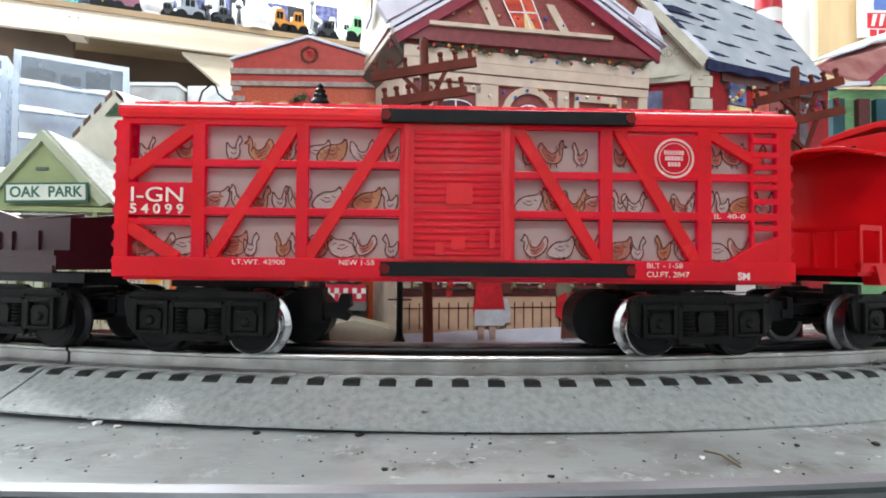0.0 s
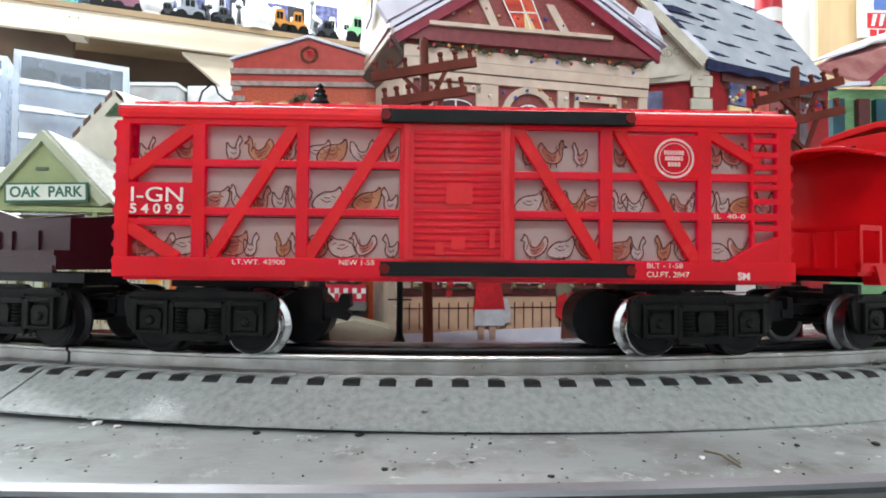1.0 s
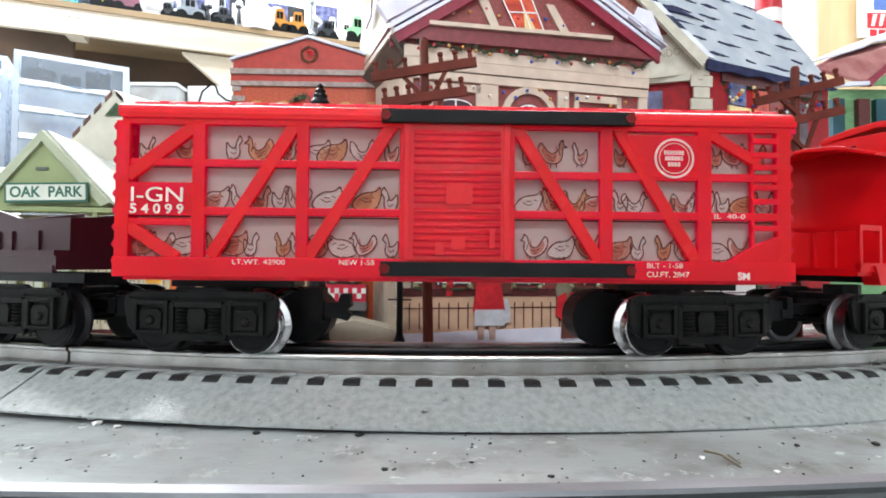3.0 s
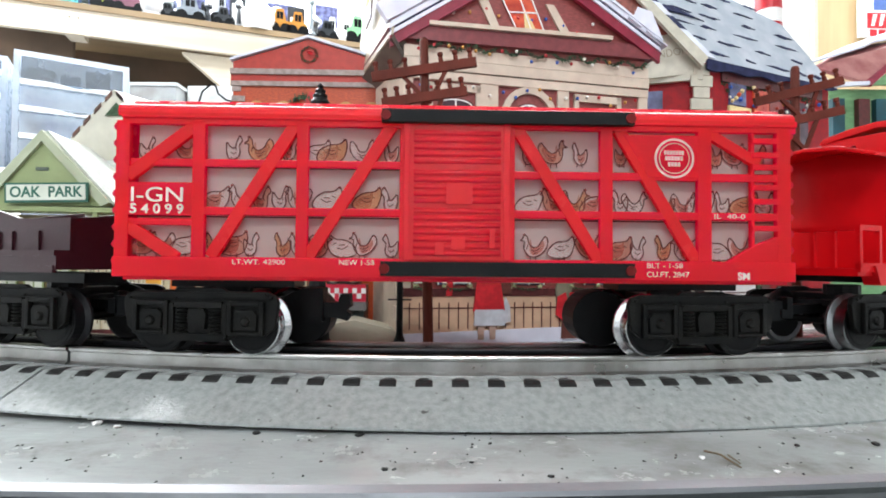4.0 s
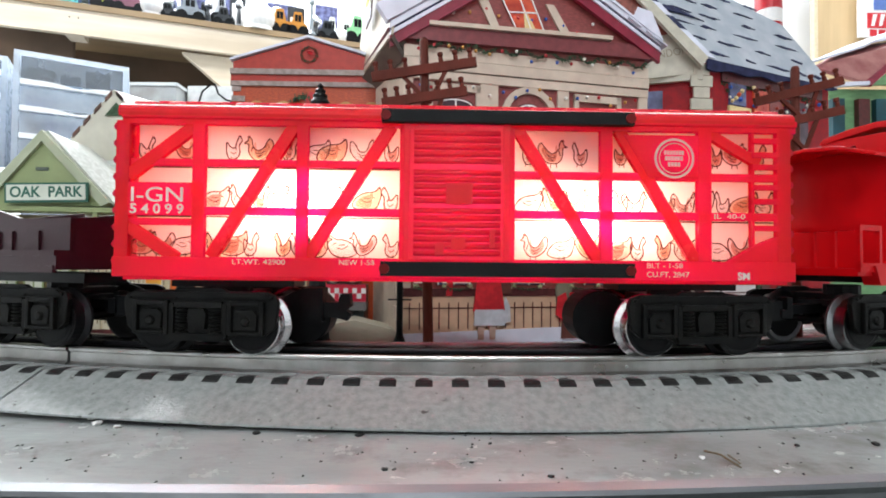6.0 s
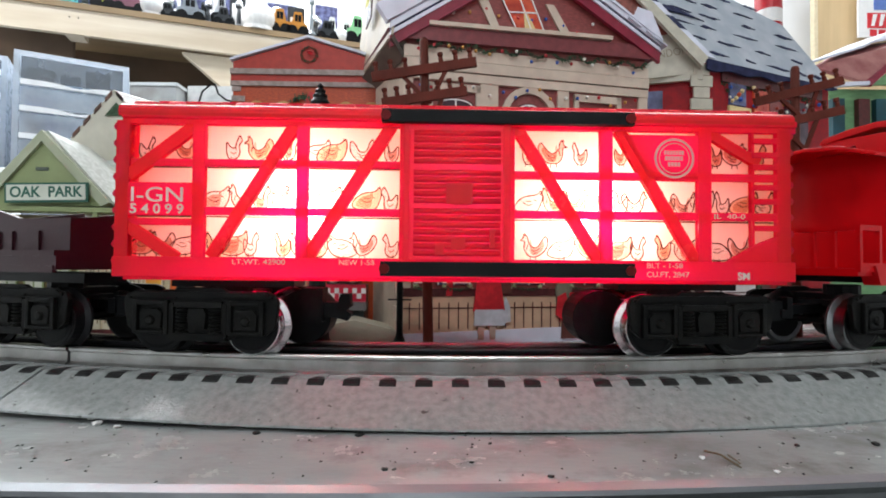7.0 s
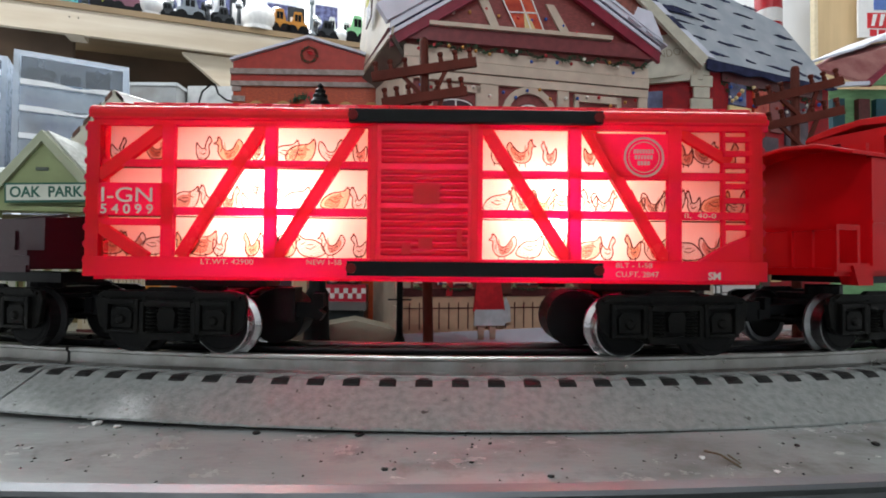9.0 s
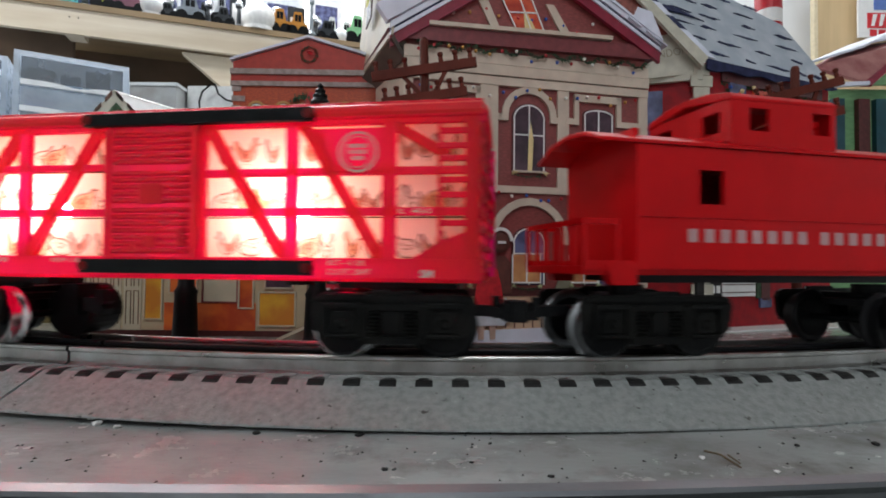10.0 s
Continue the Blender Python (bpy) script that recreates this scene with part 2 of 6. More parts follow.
# Layout table: one grey-painted board on legs
table = thing("layout_table", mm(0, 0, -18.6), "grey painted worn train layout table", "table")
part("tabletop", boxes((-1500, 1700, -420, 1150, -20, 0)), TABLE, table, bevel=2)
for x in (-1420, 1620):
    for y in (-360, 1090):
        part("leg", boxes((x - 30, x + 30, y - 30, y + 30, ZF + 18.6, -20)), surface("table_leg_wood", (0.42, 0.30, 0.18), 0.6), table)

# Track: grey moulded roadbed with dark tie ends, three rails
track = thing("curved_track", Matrix.Identity(4), "grey moulded roadbed curve with three steel rails", "train track")
A0, A1, AJ = -0.62, 0.62, -0.2135
for a, b in ((A0, AJ - 0.0009), (AJ + 0.0009, A1)):
    bed = part("roadbed", make(sweep, [(46.5, -18.5), (46.5, -17.8), (27.0, -6.6), (-27.0, -6.6), (-46.5, -17.8), (-46.5, -18.5)], a, b, 90 if a > AJ - 0.1 else 40), ROADBED, track)
    for v in bed.data.vertices:
        if v.co.z < -0.017:
            v.co.z += 0.0019 * min(1.0, max(0.0, (0.14 - v.co.x) / 0.24))
for off in (15.9, 0.0, -15.9):
    sec = [(off + 1.3, 0.0), (off + 1.6, -0.5), (off + 1.6, -1.4), (off + 0.7, -2.0), (off + 0.7, -5.6), (off + 2.2, -6.6),
           (off - 2.2, -6.6), (off - 0.7, -5.6), (off - 0.7, -2.0), (off - 1.6, -1.4), (off - 1.6, -0.5), (off - 1.3, 0.0)]
    for a, b in ((A0, AJ - 0.0011), (AJ + 0.0011, A1)):
        part("rail", make(sweep, sec, a, b, 120), DARK if off == 0 else RAIL, track, "blackened centre rail" if off == 0 else "")
TIES = 11.6
tie = None
for i in range(-34, 35):
    for side in (0, 1):
        if tie is None:
            bm = bmesh.new()
            prof = [(-22.4, -7.2), (-22.4, -6.4), (-26.8, -6.25), (-28.2, -6.8), (-29.4, -7.5), (-29.8, -8.4), (-27.4, -8.2)]
            prism(bm, prof, -2.9, 2.9, Matrix.Rotation(radians(90), 4, "Z"))
            for k in bm.verts:
                k.co.x *= 1.0 if k.co.y < -0.0268 else 0.5
                if k.co.z < -0.009:
                    k.co.x *= 0.55
            tie = part("tie_end", bm, TIE, track, bevel=0.25)
            one = tie
        else:
            one = new("tie_end", tie.data)
            one.parent = track
        one.matrix_basis = on_track(i * TIES + 3.7) @ mm(0, 0, 0, 0, 0, 180 * side)
# faint raised tie tops across the roadbed
top = None
for i in range(-34, 35):
    if top is None:
        top = part("tie_top", boxes((-2.6, 2.6, -27.0, 27.0, -6.8, -6.4)), ROADBED, track, bevel=0.3)
        one = top
    else:
        one = new("tie_top", top.data)
        one.parent = track
    one.matrix_basis = on_track(i * TIES + 3.7)


# ---- the train ----
def wheel_pair():
    """Axle along y with two flanged wheels; tread radius 10.4."""
    bm = bmesh.new()
    for side in (-1, 1):
        prof = [(9.6, 20.4), (10.2, 20.2), (10.4, 16.2), (12.2, 15.2), (12.2, 14.2), (11.0, 13.6), (9.6, 13.8)]
        lathe(bm, [(r, side * h) for r, h in prof], n=36, axis="y")
    return bm


def wheel_face():
    bm = bmesh.new()
    for side in (-1, 1):
        prof = [(3.0, 21.6), (4.0, 20.9), (8.0, 20.9), (8.6, 20.7), (9.75, 20.7), (9.75, 20.2), (9.0, 13.4), (3.0, 13.4)]
        lathe(bm, [(r, side * h) for r, h in prof], n=30, axis="y")
    rod(bm, (0, -21.8, 0), (0, 21.8, 0), 1.5)
    return bm


def side_frame():
    """Cast truck side with open journal frames, facing -y, wheels 35 apart."""
    bm = bmesh.new()
    prism(bm, [(-28.8, 18.6), (-27.6, 21.4), (-24, 22.6), (-10, 22.6), (-8, 23.8), (8, 23.8), (10, 22.6), (24, 22.6), (27.6, 21.4), (28.8, 18.6), (27.4, 10.0), (24.0, 7.4), (13.5, 7.0), (10, 5.2),
               (-10, 5.2), (-13.5, 7.0), (-24.0, 7.4), (-27.4, 10.0)], -24.4, -22.4)
    for x in (-17.5, 17.5):
        # journal box: raised frame round a lid with a worn boss
        for x0, x1, z0, z1 in ((x - 6.6, x - 5.0, 7.6, 19.4), (x + 5.0, x + 6.6, 7.6, 19.4), (x - 5.0, x + 5.0, 17.6, 19.4), (x - 5.0, x + 5.0, 7.6, 8.8)):
            box(bm, x0, x1, -26.2, -24.4, z0, z1)
        prism(bm, [(x - 3.8, 9.4), (x + 3.8, 9.4), (x + 4.2, 14.6), (x + 2.6, 16.4), (x - 2.6, 16.4), (x - 4.2, 14.6)], -25.9, -24.4)
        rod(bm, (x, -25.8, 12.4), (x, -26.9, 12.4), 1.9, 10, 1.3)
        rod(bm, (x - 8.6, -24.4, 20.6), (x - 8.6, -25.3, 20.6), 0.8, 8)
        rod(bm, (x + 8.6, -24.4, 20.6), (x + 8.6, -25.3, 20.6), 0.8, 8)
    prism(bm, [(-26, 20.4), (-24, 22.2), (24, 22.2), (26, 20.4)], -25.4, -24.4)
    for x0, x1 in ((-10.6, -9.0), (9.0, 10.6)):
        box(bm, x0, x1, -25.8, -24.4, 6.6, 18.4)
    prism(bm, [(-10.6, 5.4), (10.6, 5.4), (9.4, 8.0), (-9.4, 8.0)], -26.0, -24.4)
    # bolster end between the springs
    prism(bm, [(-2.9, 9.6), (2.9, 9.6), (3.4, 14.6), (2.4, 16.6), (-2.4, 16.6), (-3.4, 14.6)], -26.3, -24.4)
    box(bm, -8.8, 8.8, -25.9, -24.4, 17.0, 19.0)
    return bm


def spring_mesh():
    bm = bmesh.new()
    for k in range(7):
        lathe(bm, [(1.3, 0), (2.2, 0.3), (2.2, 0.6), (1.3, 0.9)], (0, 0, 8.0 + k * 1.3), 10)
    return bm


def coupler_mesh():
    """Knuckle coupler on a long arm that reaches out to +x."""
    bm = bmesh.new()
    prism(bm, [(4, 17.5), (34, 17.0), (44, 15.5), (44, 12.5), (34, 13.0), (4, 14.0)], -3.2, 3.2)
    box(bm, 43, 49, -5.5, 3.0, 11.0, 19.0)
    prism(bm, [(48, 12), (53, 12), (53, 20.5), (50.5, 20.5), (50.5, 15.5), (48, 15.5)], -6.2, -1.2)
    prism(bm, [(48, 12), (51, 12), (51, 18), (48, 18)], 0.5, 4.2)
    return bm


SHARED = {}


def shared(name, draw, material, parent, m, bevel=0.0, smooth=False, label=""):
    if name not in SHARED:
        ob = part(name.split("/")[0], draw(), material, parent, label, bevel, smooth=smooth)
        SHARED[name] = ob.data
    else:
        ob = new(name.split("/")[0], SHARED[name])
        ob.parent = parent
        if label:
            ob["label"] = label
    ob.matrix_basis = m
    return ob


ROLLING = []


def wheelset(parent, m, tread):
    """Axle with two wheels; tread: material of the rims."""
    key = "wheelset/" + tread.name
    if key not in SHARED:
        bm = wheel_pair()
        count = len(bm.faces)
        face = wheel_face()
        spare = bpy.data.meshes.new("wheel_centre")
        face.to_mesh(spare)
        face.free()
        bm.from_mesh(spare)
        bpy.data.meshes.remove(spare)
        ob = part("wheelset", bm, tread, parent, "black wheel pair with " + tread.name.replace("_", " ") + " rims", at=m)
        ob.data.materials.append(BLACK)
        for f in ob.data.polygons:
            f.material_index = 1 if f.index >= count else 0
        SHARED[key] = ob.data
        return ob
    ob = new("wheelset", SHARED[key])
    ob.parent = parent
    ob.matrix_basis = m
    return ob


def truck(car, x, turn, out, bright=(), steel=None):
    """Four-wheel truck under a car; out: the end (+1, -1) to which its coupler points."""
    bm = bmesh.new()
    box(bm, -6, 6, -21, 21, 15.5, 21.5)
    rod(bm, (0, 0, 21), (0, 0, 25.5), 7)
    box(bm, -16, 16, -11, 11, 16.5, 19)
    t = part("truck", bm, DARK, car, "black sprung four-wheel truck", bevel=0.4, at=mm(x, 0, 0, 0, 0, turn))
    for k in (0, 1):
        shared("side_frame", side_frame, TRUCK, t, mm(0, 0, 0, 0, 0, 180 * k), bevel=0.45)
        for sx in (-6.2, 6.2):
            shared("spring", spring_mesh, TRUCK, t, mm(sx, -24.9 if k == 0 else 24.9, 0))
    for wx in (-17.5, 17.5):
        lit = (steel or STEEL) if wx in bright else DARK
        w = wheelset(t, mm(wx, 0, 10.4), lit)
        ROLLING.append((w, wx))
    shared("coupler", coupler_mesh, BLACK, t, mm(0, 0, 0, 0, 0, 0 if out > 0 else 180), bevel=0.4)
    return t


def hollow(bm):
    """Moulded shell: open towards the inside of the car."""
    bm.normal_update()
    bmesh.ops.delete(bm, geom=[f for f in bm.faces if f.normal.y > 0.9 and f.calc_center_median().y > -0.0272], context="FACES_ONLY")
    return bm


F0, F1 = -28.0, -25.8


def side_beams(bm):
    """The long sill that carries the rest of the side; outside at y = -28."""
    box(bm, -119.2, 118.2, F0 - 0.5, F1, 27.6, 34.6)


def side_pieces():
    """Names, materials and outlines of the posts, rails, boards, braces and rungs of one side."""
    def upright(x0, x1, y=F0):
        return lambda bm: box(bm, x0, x1, y, F1, 34.5, 81.5)

    def level(x0, x1, z0, z1, y=F0 + 0.3):
        return lambda bm: box(bm, x0, x1, y, F1, z0, z1)

    def slant(p, q, w):
        return lambda bm: bar(bm, p, q, w, F0 + 0.2, F1)

    def plate(pts):
        return lambda bm: prism(bm, pts, F0 + 0.1, F1)

    def rung(z):
        return lambda bm: box(bm, 103, 113, F0 - 0.4, F0 + 1.2, z - 1.0, z + 1.0)

    rows = [("post", RED, upright(a, b)) for a, b in ((-119.0, -114.4), (-93.0, -88.6), (-57.3, -53.2), (-21.5, -19.4), (16.8, 18.8), (48.9, 53.4), (83.7, 88.6), (112.0, 117.0))]
    rows += [("letter_board", RED, lambda bm: prism(bm, [(-0.0, 80.3), (2.2, 80.3), (2.2, 84.4), (-0.7, 84.4), (-0.7, 82.3), (0.0, 82.3)], -117, 119, Matrix.Translation((0, F0 * MM, 0)) @ Matrix.Diagonal((-1, 1, 1, 1)) @ Matrix.Rotation(radians(90), 4, "Z")))]
    rows += [("ladder_post", RED, upright(102.9, 104.2, F0 + 0.3))]
    rows += [("rail", RED, level(*r)) for r in ((-114, -21, 66.0, 68.5), (18, 113, 63.0, 65.7), (-91, -21, 49.1, 51.9), (18, 113, 49.1, 51.9))]
    rows += [("number_board", RED, level(-119, -89.6, 48.8, 60.2, F0 + 0.1)), ("rail", RED, level(-119, -89.6, 45.4, 47.8, F0 + 0.2))]
    rows += [("brace", BRACE_RED, slant(*r)) for r in (((-115, 62.4), (-92.5, 80.0), 4.4), ((-117, 46.5), (-98, 34.0), 4.2), ((-58.0, 81), (-86.5, 34.5), 4.3), ((-24.5, 81), (-53.2, 34.5), 4.3),
                                                       ((19.5, 81), (49, 34), 4.3), ((55.5, 81), (83.5, 34), 4.3), ((88, 80), (106, 69.5), 3.6))]
    rows += [("corner_plate", RED, plate([(94, 34.4), (104, 40.5), (113, 44), (113, 34.4)])), ("emblem_board", RED, plate([(57, 79.2), (84, 79.2), (84, 64), (66, 64)]))]
    rows += [("rung", RED, rung(z)) for z in (77.5, 72.5, 68.2, 61.0, 56.0, 46.5)]
    return rows


SKETCH = random.Random(4)
HENS = {
    "r": [(-0.52, 0.66), (-0.64, 0.44), (-0.52, 0.10), (-0.28, -0.18), (0.05, -0.26), (0.28, -0.12), (0.40, 0.15), (0.42, 0.42), (0.58, 0.48), (0.46, 0.58), (0.40, 0.74), (0.28, 0.62), (0.20, 0.34),
          (0.0, 0.18), (-0.22, 0.25), (-0.36, 0.50)],
    "w": [(-0.64, -0.14), (-0.54, 0.20), (-0.22, 0.46), (0.14, 0.50), (0.34, 0.56), (0.52, 0.70), (0.60, 0.46), (0.52, 0.10), (0.32, -0.20), (-0.15, -0.28)],
    "s": [(-0.34, 0.52), (-0.36, 0.05), (-0.18, -0.28), (0.12, -0.28), (0.28, 0.02), (0.26, 0.36), (0.40, 0.60), (0.28, 0.82), (0.14, 0.60), (0.02, 0.22), (-0.16, 0.30)],
}
INSIDE = {"r": [((-0.30, 0.16), (-0.10, 0.02)), ((-0.10, 0.02), (0.10, 0.06)), ((-0.20, -0.02), (0.0, -0.10)), ((0.24, 0.30), (0.30, 0.10))],
          "w": [((-0.30, 0.20), (-0.05, 0.06)), ((-0.05, 0.06), (0.16, 0.12)), ((-0.16, 0.26), (0.10, 0.24)), ((0.20, 0.34), (0.34, 0.26))],
          "s": [((-0.16, 0.06), (0.0, -0.06)), ((0.0, -0.06), (0.12, 0.04)), ((0.08, 0.30), (0.14, 0.14))]}


def flowing(pts, n=3):
    """Closed smooth line through the points."""
    out, k = [], len(pts)
    for i in range(k):
        p0, p1, p2, p3 = (Vector(pts[(i + j) % k]) for j in (-1, 0, 1, 2))
        for j in range(n):
            t = j / n
            out.append(0.5 * (2 * p1 + (p2 - p0) * t + (2 * p0 - 5 * p1 + 4 * p2 - p3) * t * t + (3 * p1 - p0 - 3 * p2 + p3) * t * t * t))
    return out


def hen(parent, kind, x, z, size, flip, material, patch, y):
    """A printed hen: coloured body, a darker feather patch, comb and sketched outline."""
    m = -1 if flip else 1
    place = lambda px, pz: (m * px * size + x, pz * size + z)
    pts = [place(px + SKETCH.uniform(-0.025, 0.025), pz + SKETCH.uniform(-0.025, 0.025)) for px, pz in HENS[kind]]
    line = flowing(pts)
    bm = bmesh.new()
    bm.faces.new([bm.verts.new(Vector((p[0], y, p[1])) * MM) for p in line])
    h = part("hen_picture", bm, material, parent)
    if patch:
        bm = bmesh.new()
        c = Vector(place(-0.05, 0.06))
        bm.faces.new([bm.verts.new(Vector((c.x + (p[0] - c.x) * (0.75 if m * (p[0] - c.x) < 0 else 0.45), y - 0.02, c.y + (p[1] - c.y) * 0.72)) * MM) for p in line])
        part("feather_patch", bm, patch, h)
    head = max(HENS[kind], key=lambda p: p[1] + 0.4 * p[0])
    bm = bmesh.new()
    cx, cz = place(*head)
    prism(bm, [(cx + m * dx * size * 0.6, cz + dz * size * 0.6) for dx, dz in ((-0.10, -0.06), (-0.12, 0.10), (-0.04, 0.04), (0.0, 0.14), (0.06, 0.04), (0.12, 0.06), (0.10, -0.08))], y - 0.06, y - 0.03)
    part("comb", bm, HEN_COMB, h)
    bm = bmesh.new()
    n = len(line)
    for i in range(n):
        bar(bm, line[i], line[(i + 1) % n], 0.34 + 0.16 * SKETCH.random(), y - 0.12, y - 0.02)
    for a, b in INSIDE[kind]:
        bar(bm, place(*a), place(*b), 0.30, y - 0.12, y - 0.02)
    for k in (-0.1, 0.12):
        bar(bm, place(k, -0.20), place(k * 1.2, -0.42), 0.30, y - 0.12, y - 0.02)
    part("outline", bm, INK, h)


BULB = 1350.0


def sheet(lo, hi, y):
    """One sheet of paper in the x, z plane."""
    bm = bmesh.new()
    bm.faces.new([bm.verts.new(Vector((x, y, z)) * MM) for x, z in ((lo[0], lo[1]), (hi[0], lo[1]), (hi[0], hi[1]), (lo[0], hi[1]))])
    return bm


STOP_RED = surface("track_stop_red", (0.13, 0.010, 0.010), 0.5, spec=0.1)


def stock_car():
    car = thing("stock_car", on_track(15.4, 84), "red plastic toy stock car with hens pictured inside", "toy train car")
    body = part("body", boxes((-117, 117, -25.5, 25.5, 26.5, 29.5)), RED, car, "open red floor and frame")
    bm = make(side_beams)
    bmesh.ops.recalc_face_normals(bm, faces=bm.faces)
    side = part("side", hollow(bm), RED, car, "red slatted side framework", bevel=0.35)
    far = new("side", side.data)
    far.parent = car
    far.matrix_basis = mm(0, 0, 0, 0, 0, 180)
    for name, material, draw in side_pieces():
        bm = make(draw)
        bmesh.ops.recalc_face_normals(bm, faces=bm.faces)
        piece = part(name, hollow(bm), material, side, bevel=0.35)
        twin = new(name, piece.data)
        twin.parent = far
    # ends with horizontal ribs
    for sx in (-1, 1):
        bm = bmesh.new()
        prism(bm, [(-27.5, 28), (27.5, 28), (27.5, 85.5), (0, 92.0), (-27.5, 85.5)], 114.5, 116.5, Matrix.Rotation(radians(-90 if sx > 0 else 90), 4, "Z"))
        for k in range(9):
            z = 33 + k * 5.8
            rod(bm, (sx * (118.6 if sx < 0 else 116.8), -27.5, z), (sx * (118.6 if sx < 0 else 116.8), 27.5, z), 1.5, 8)
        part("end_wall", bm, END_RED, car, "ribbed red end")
    # gabled roof with seams and running board
    bm = bmesh.new()
    prof = [(-28.6, 82.8), (-29.0, 84.2), (-28.9, 85.4), (-28.2, 86.6), (-27.0, 87.4), (-25.4, 87.9)]
    prof += [(0, 92.8)] + [(-x, z) for x, z in prof[::-1]] + [(26, 84.0), (0, 92.0), (-26, 84.0)]
    prism(bm, prof, -118, 118, Matrix.Rotation(radians(90), 4, "Z"))
    roof = part("roof", bm, ROOF_RED, car, "glossy red ribbed roof", bevel=0.15)
    for k in range(20):
        x = -111 + k * 11.7
        bm = bmesh.new()
        prism(bm, [(-26.2, 87.4), (-25.2, 88.8), (-24.2, 89.2), (0, 93.8), (24.2, 89.2), (25.2, 88.8), (26.2, 87.4), (0, 92.4)], x - 3.2, x + 3.2, Matrix.Rotation(radians(90), 4, "Z"))
        part("roof_rib", bm, ROOF_RED, roof, bevel=0.25)
    bm = bmesh.new()
    box(bm, -116, 116, -5.5, 5.5, 94.0, 94.9)
    for k in range(8):
        box(bm, -105 + k * 30 - 2, -105 + k * 30 + 2, -5, 5, 92.4, 94.1)
    part("running_board", bm, ROOF_RED, roof, bevel=0.25)
    # sliding door with corrugation, tracks above and below, on both sides
    for k in (0, 1):
        turn = mm(0, 0, 0, 0, 0, 180 * k)
        bm = bmesh.new()
        box(bm, -19.6, 16.8, -28.9, -26.6, 34.0, 82.0)
        box(bm, -20.0, -18.0, -29.5, -26.6, 34.0, 82.0)
        box(bm, 14.6, 17.0, -29.5, -26.6, 34.0, 82.0)
        bmesh.ops.recalc_face_normals(bm, faces=bm.faces)
        hollow(bm)
        door = part("door", bm, DOOR_RED, car, "corrugated red sliding door", bevel=0.3, at=turn)
        for z0 in (36.0, 54.2, 68.0):
            for j in range(7 if z0 == 36 else 5):
                shared("door_rib", lambda: make(rod, (-16.5, -28.9, 0), (13.6, -28.9, 0), 0.9, 16), DOOR_RED, door, mm(0, 0, z0 + j * 2.45 + 0.6), smooth=True)
        part("door_plate", boxes((-5.4, 3.8, -30.2, -28.9, 53.5, 60.6)), DOOR_RED, door, bevel=0.3)
        part("latch", boxes((-3.5, 1.4, -30.2, -28.9, 38.0, 42.0), (9.8, 11.6, -30.3, -28.9, 38.5, 45.0), (-9, -6, -30.0, -28.9, 36.0, 40.0)), DOOR_RED, door, bevel=0.3)
        for name, z0, z1 in (("door_track", 81.6, 86.0), ("door_track", 28.6, 33.6)):
            tr = part(name, boxes((-27.6, 59.9, -31.4, -28.6, z0, z1)), BLACK, car, "black door track", bevel=0.5, at=turn)
            for x in (-26.2, 58.5):
                part("track_stop", make(rod, (x, -31.9, (z0 + z1) / 2), (x, -28.6, (z0 + z1) / 2), 1.75, 16, 1.9), STOP_RED, tr)
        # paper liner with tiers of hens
        # far liner is an added, unseen dark sheet that soaks up bulb light
        part("paper_liner", sheet((-113, 30), (113, 84), -24.2), PAPER if k == 0 else BOUNCE_CARD, car, "white paper liner printed with hens" if k == 0 else "unseen dark red-brown liner added to cut bounced light", at=turn)
    liner = [c for c in car.children if c.name.startswith("paper_liner")][0]
    for z in (66.0, 48.7):
        part("printed_shelf", boxes((-113, 113, -24.75, -24.42, z - 0.25, z + 0.25)), INK, liner)
    # each tier: place along the car, kind of hen (capital: facing the other way), ink
    tiers = ((70.8, ((-110, "s", "w"), (-96, "r", "b"), (-80, "s", "w"), (-71.5, "R", "o"), (-60.5, "s", "r"), (-51, "w", "w"), (-45.5, "w", "o"), (-34.5, "r", "w"), (-25, "S", "r"),
                     (24, "S", "r"), (33, "r", "b"), (42.5, "S", "r"), (57.5, "s", "b"), (66, "r", "w"), (91.5, "S", "b"), (98.5, "r", "r"), (107, "s", "b"))),
             (53.4, ((-86, "w", "r"), (-77, "R", "w"), (-70, "s", "b"), (-63.5, "s", "w"), (-57.5, "R", "r"), (-47, "w", "w"), (-33, "w", "o"), (-25, "S", "w"),
                     (24.5, "w", "w"), (33, "R", "b"), (41, "r", "o"), (47.5, "w", "r"), (57, "S", "w"), (62.5, "r", "w"), (74, "S", "b"), (80.5, "r", "r"), (86, "w", "w"), (94, "S", "w"), (102, "w", "o"), (109, "r", "w"))),
             (37.2, ((-111, "w", "b"), (-105, "R", "r"), (-97, "w", "w"), (-85.5, "R", "o"), (-79.5, "w", "b"), (-73.5, "s", "w"), (-62.5, "S", "o"), (-56, "R", "r"), (-50, "r", "b"), (-42, "W", "w"), (-34.5, "R", "r"), (-24.5, "S", "w"),
                     (26, "R", "r"), (36, "w", "w"), (46, "r", "b"), (56.5, "w", "b"), (63.5, "s", "w"), (72.5, "S", "o"), (80, "R", "r"), (92, "W", "w"), (101, "r", "r"), (109, "w", "w"))))
    shades = {"w": (HEN_WHITE, None), "b": (HEN_BROWN, HEN_RED), "o": (HEN_ORANGE, HEN_BROWN), "r": (HEN_WHITE, HEN_RED)}
    for z, row in tiers:
        for x, kind, shade in row:
            size = SKETCH.uniform(7.6, 8.6) * (0.90 if kind in "sS" else 1.0)
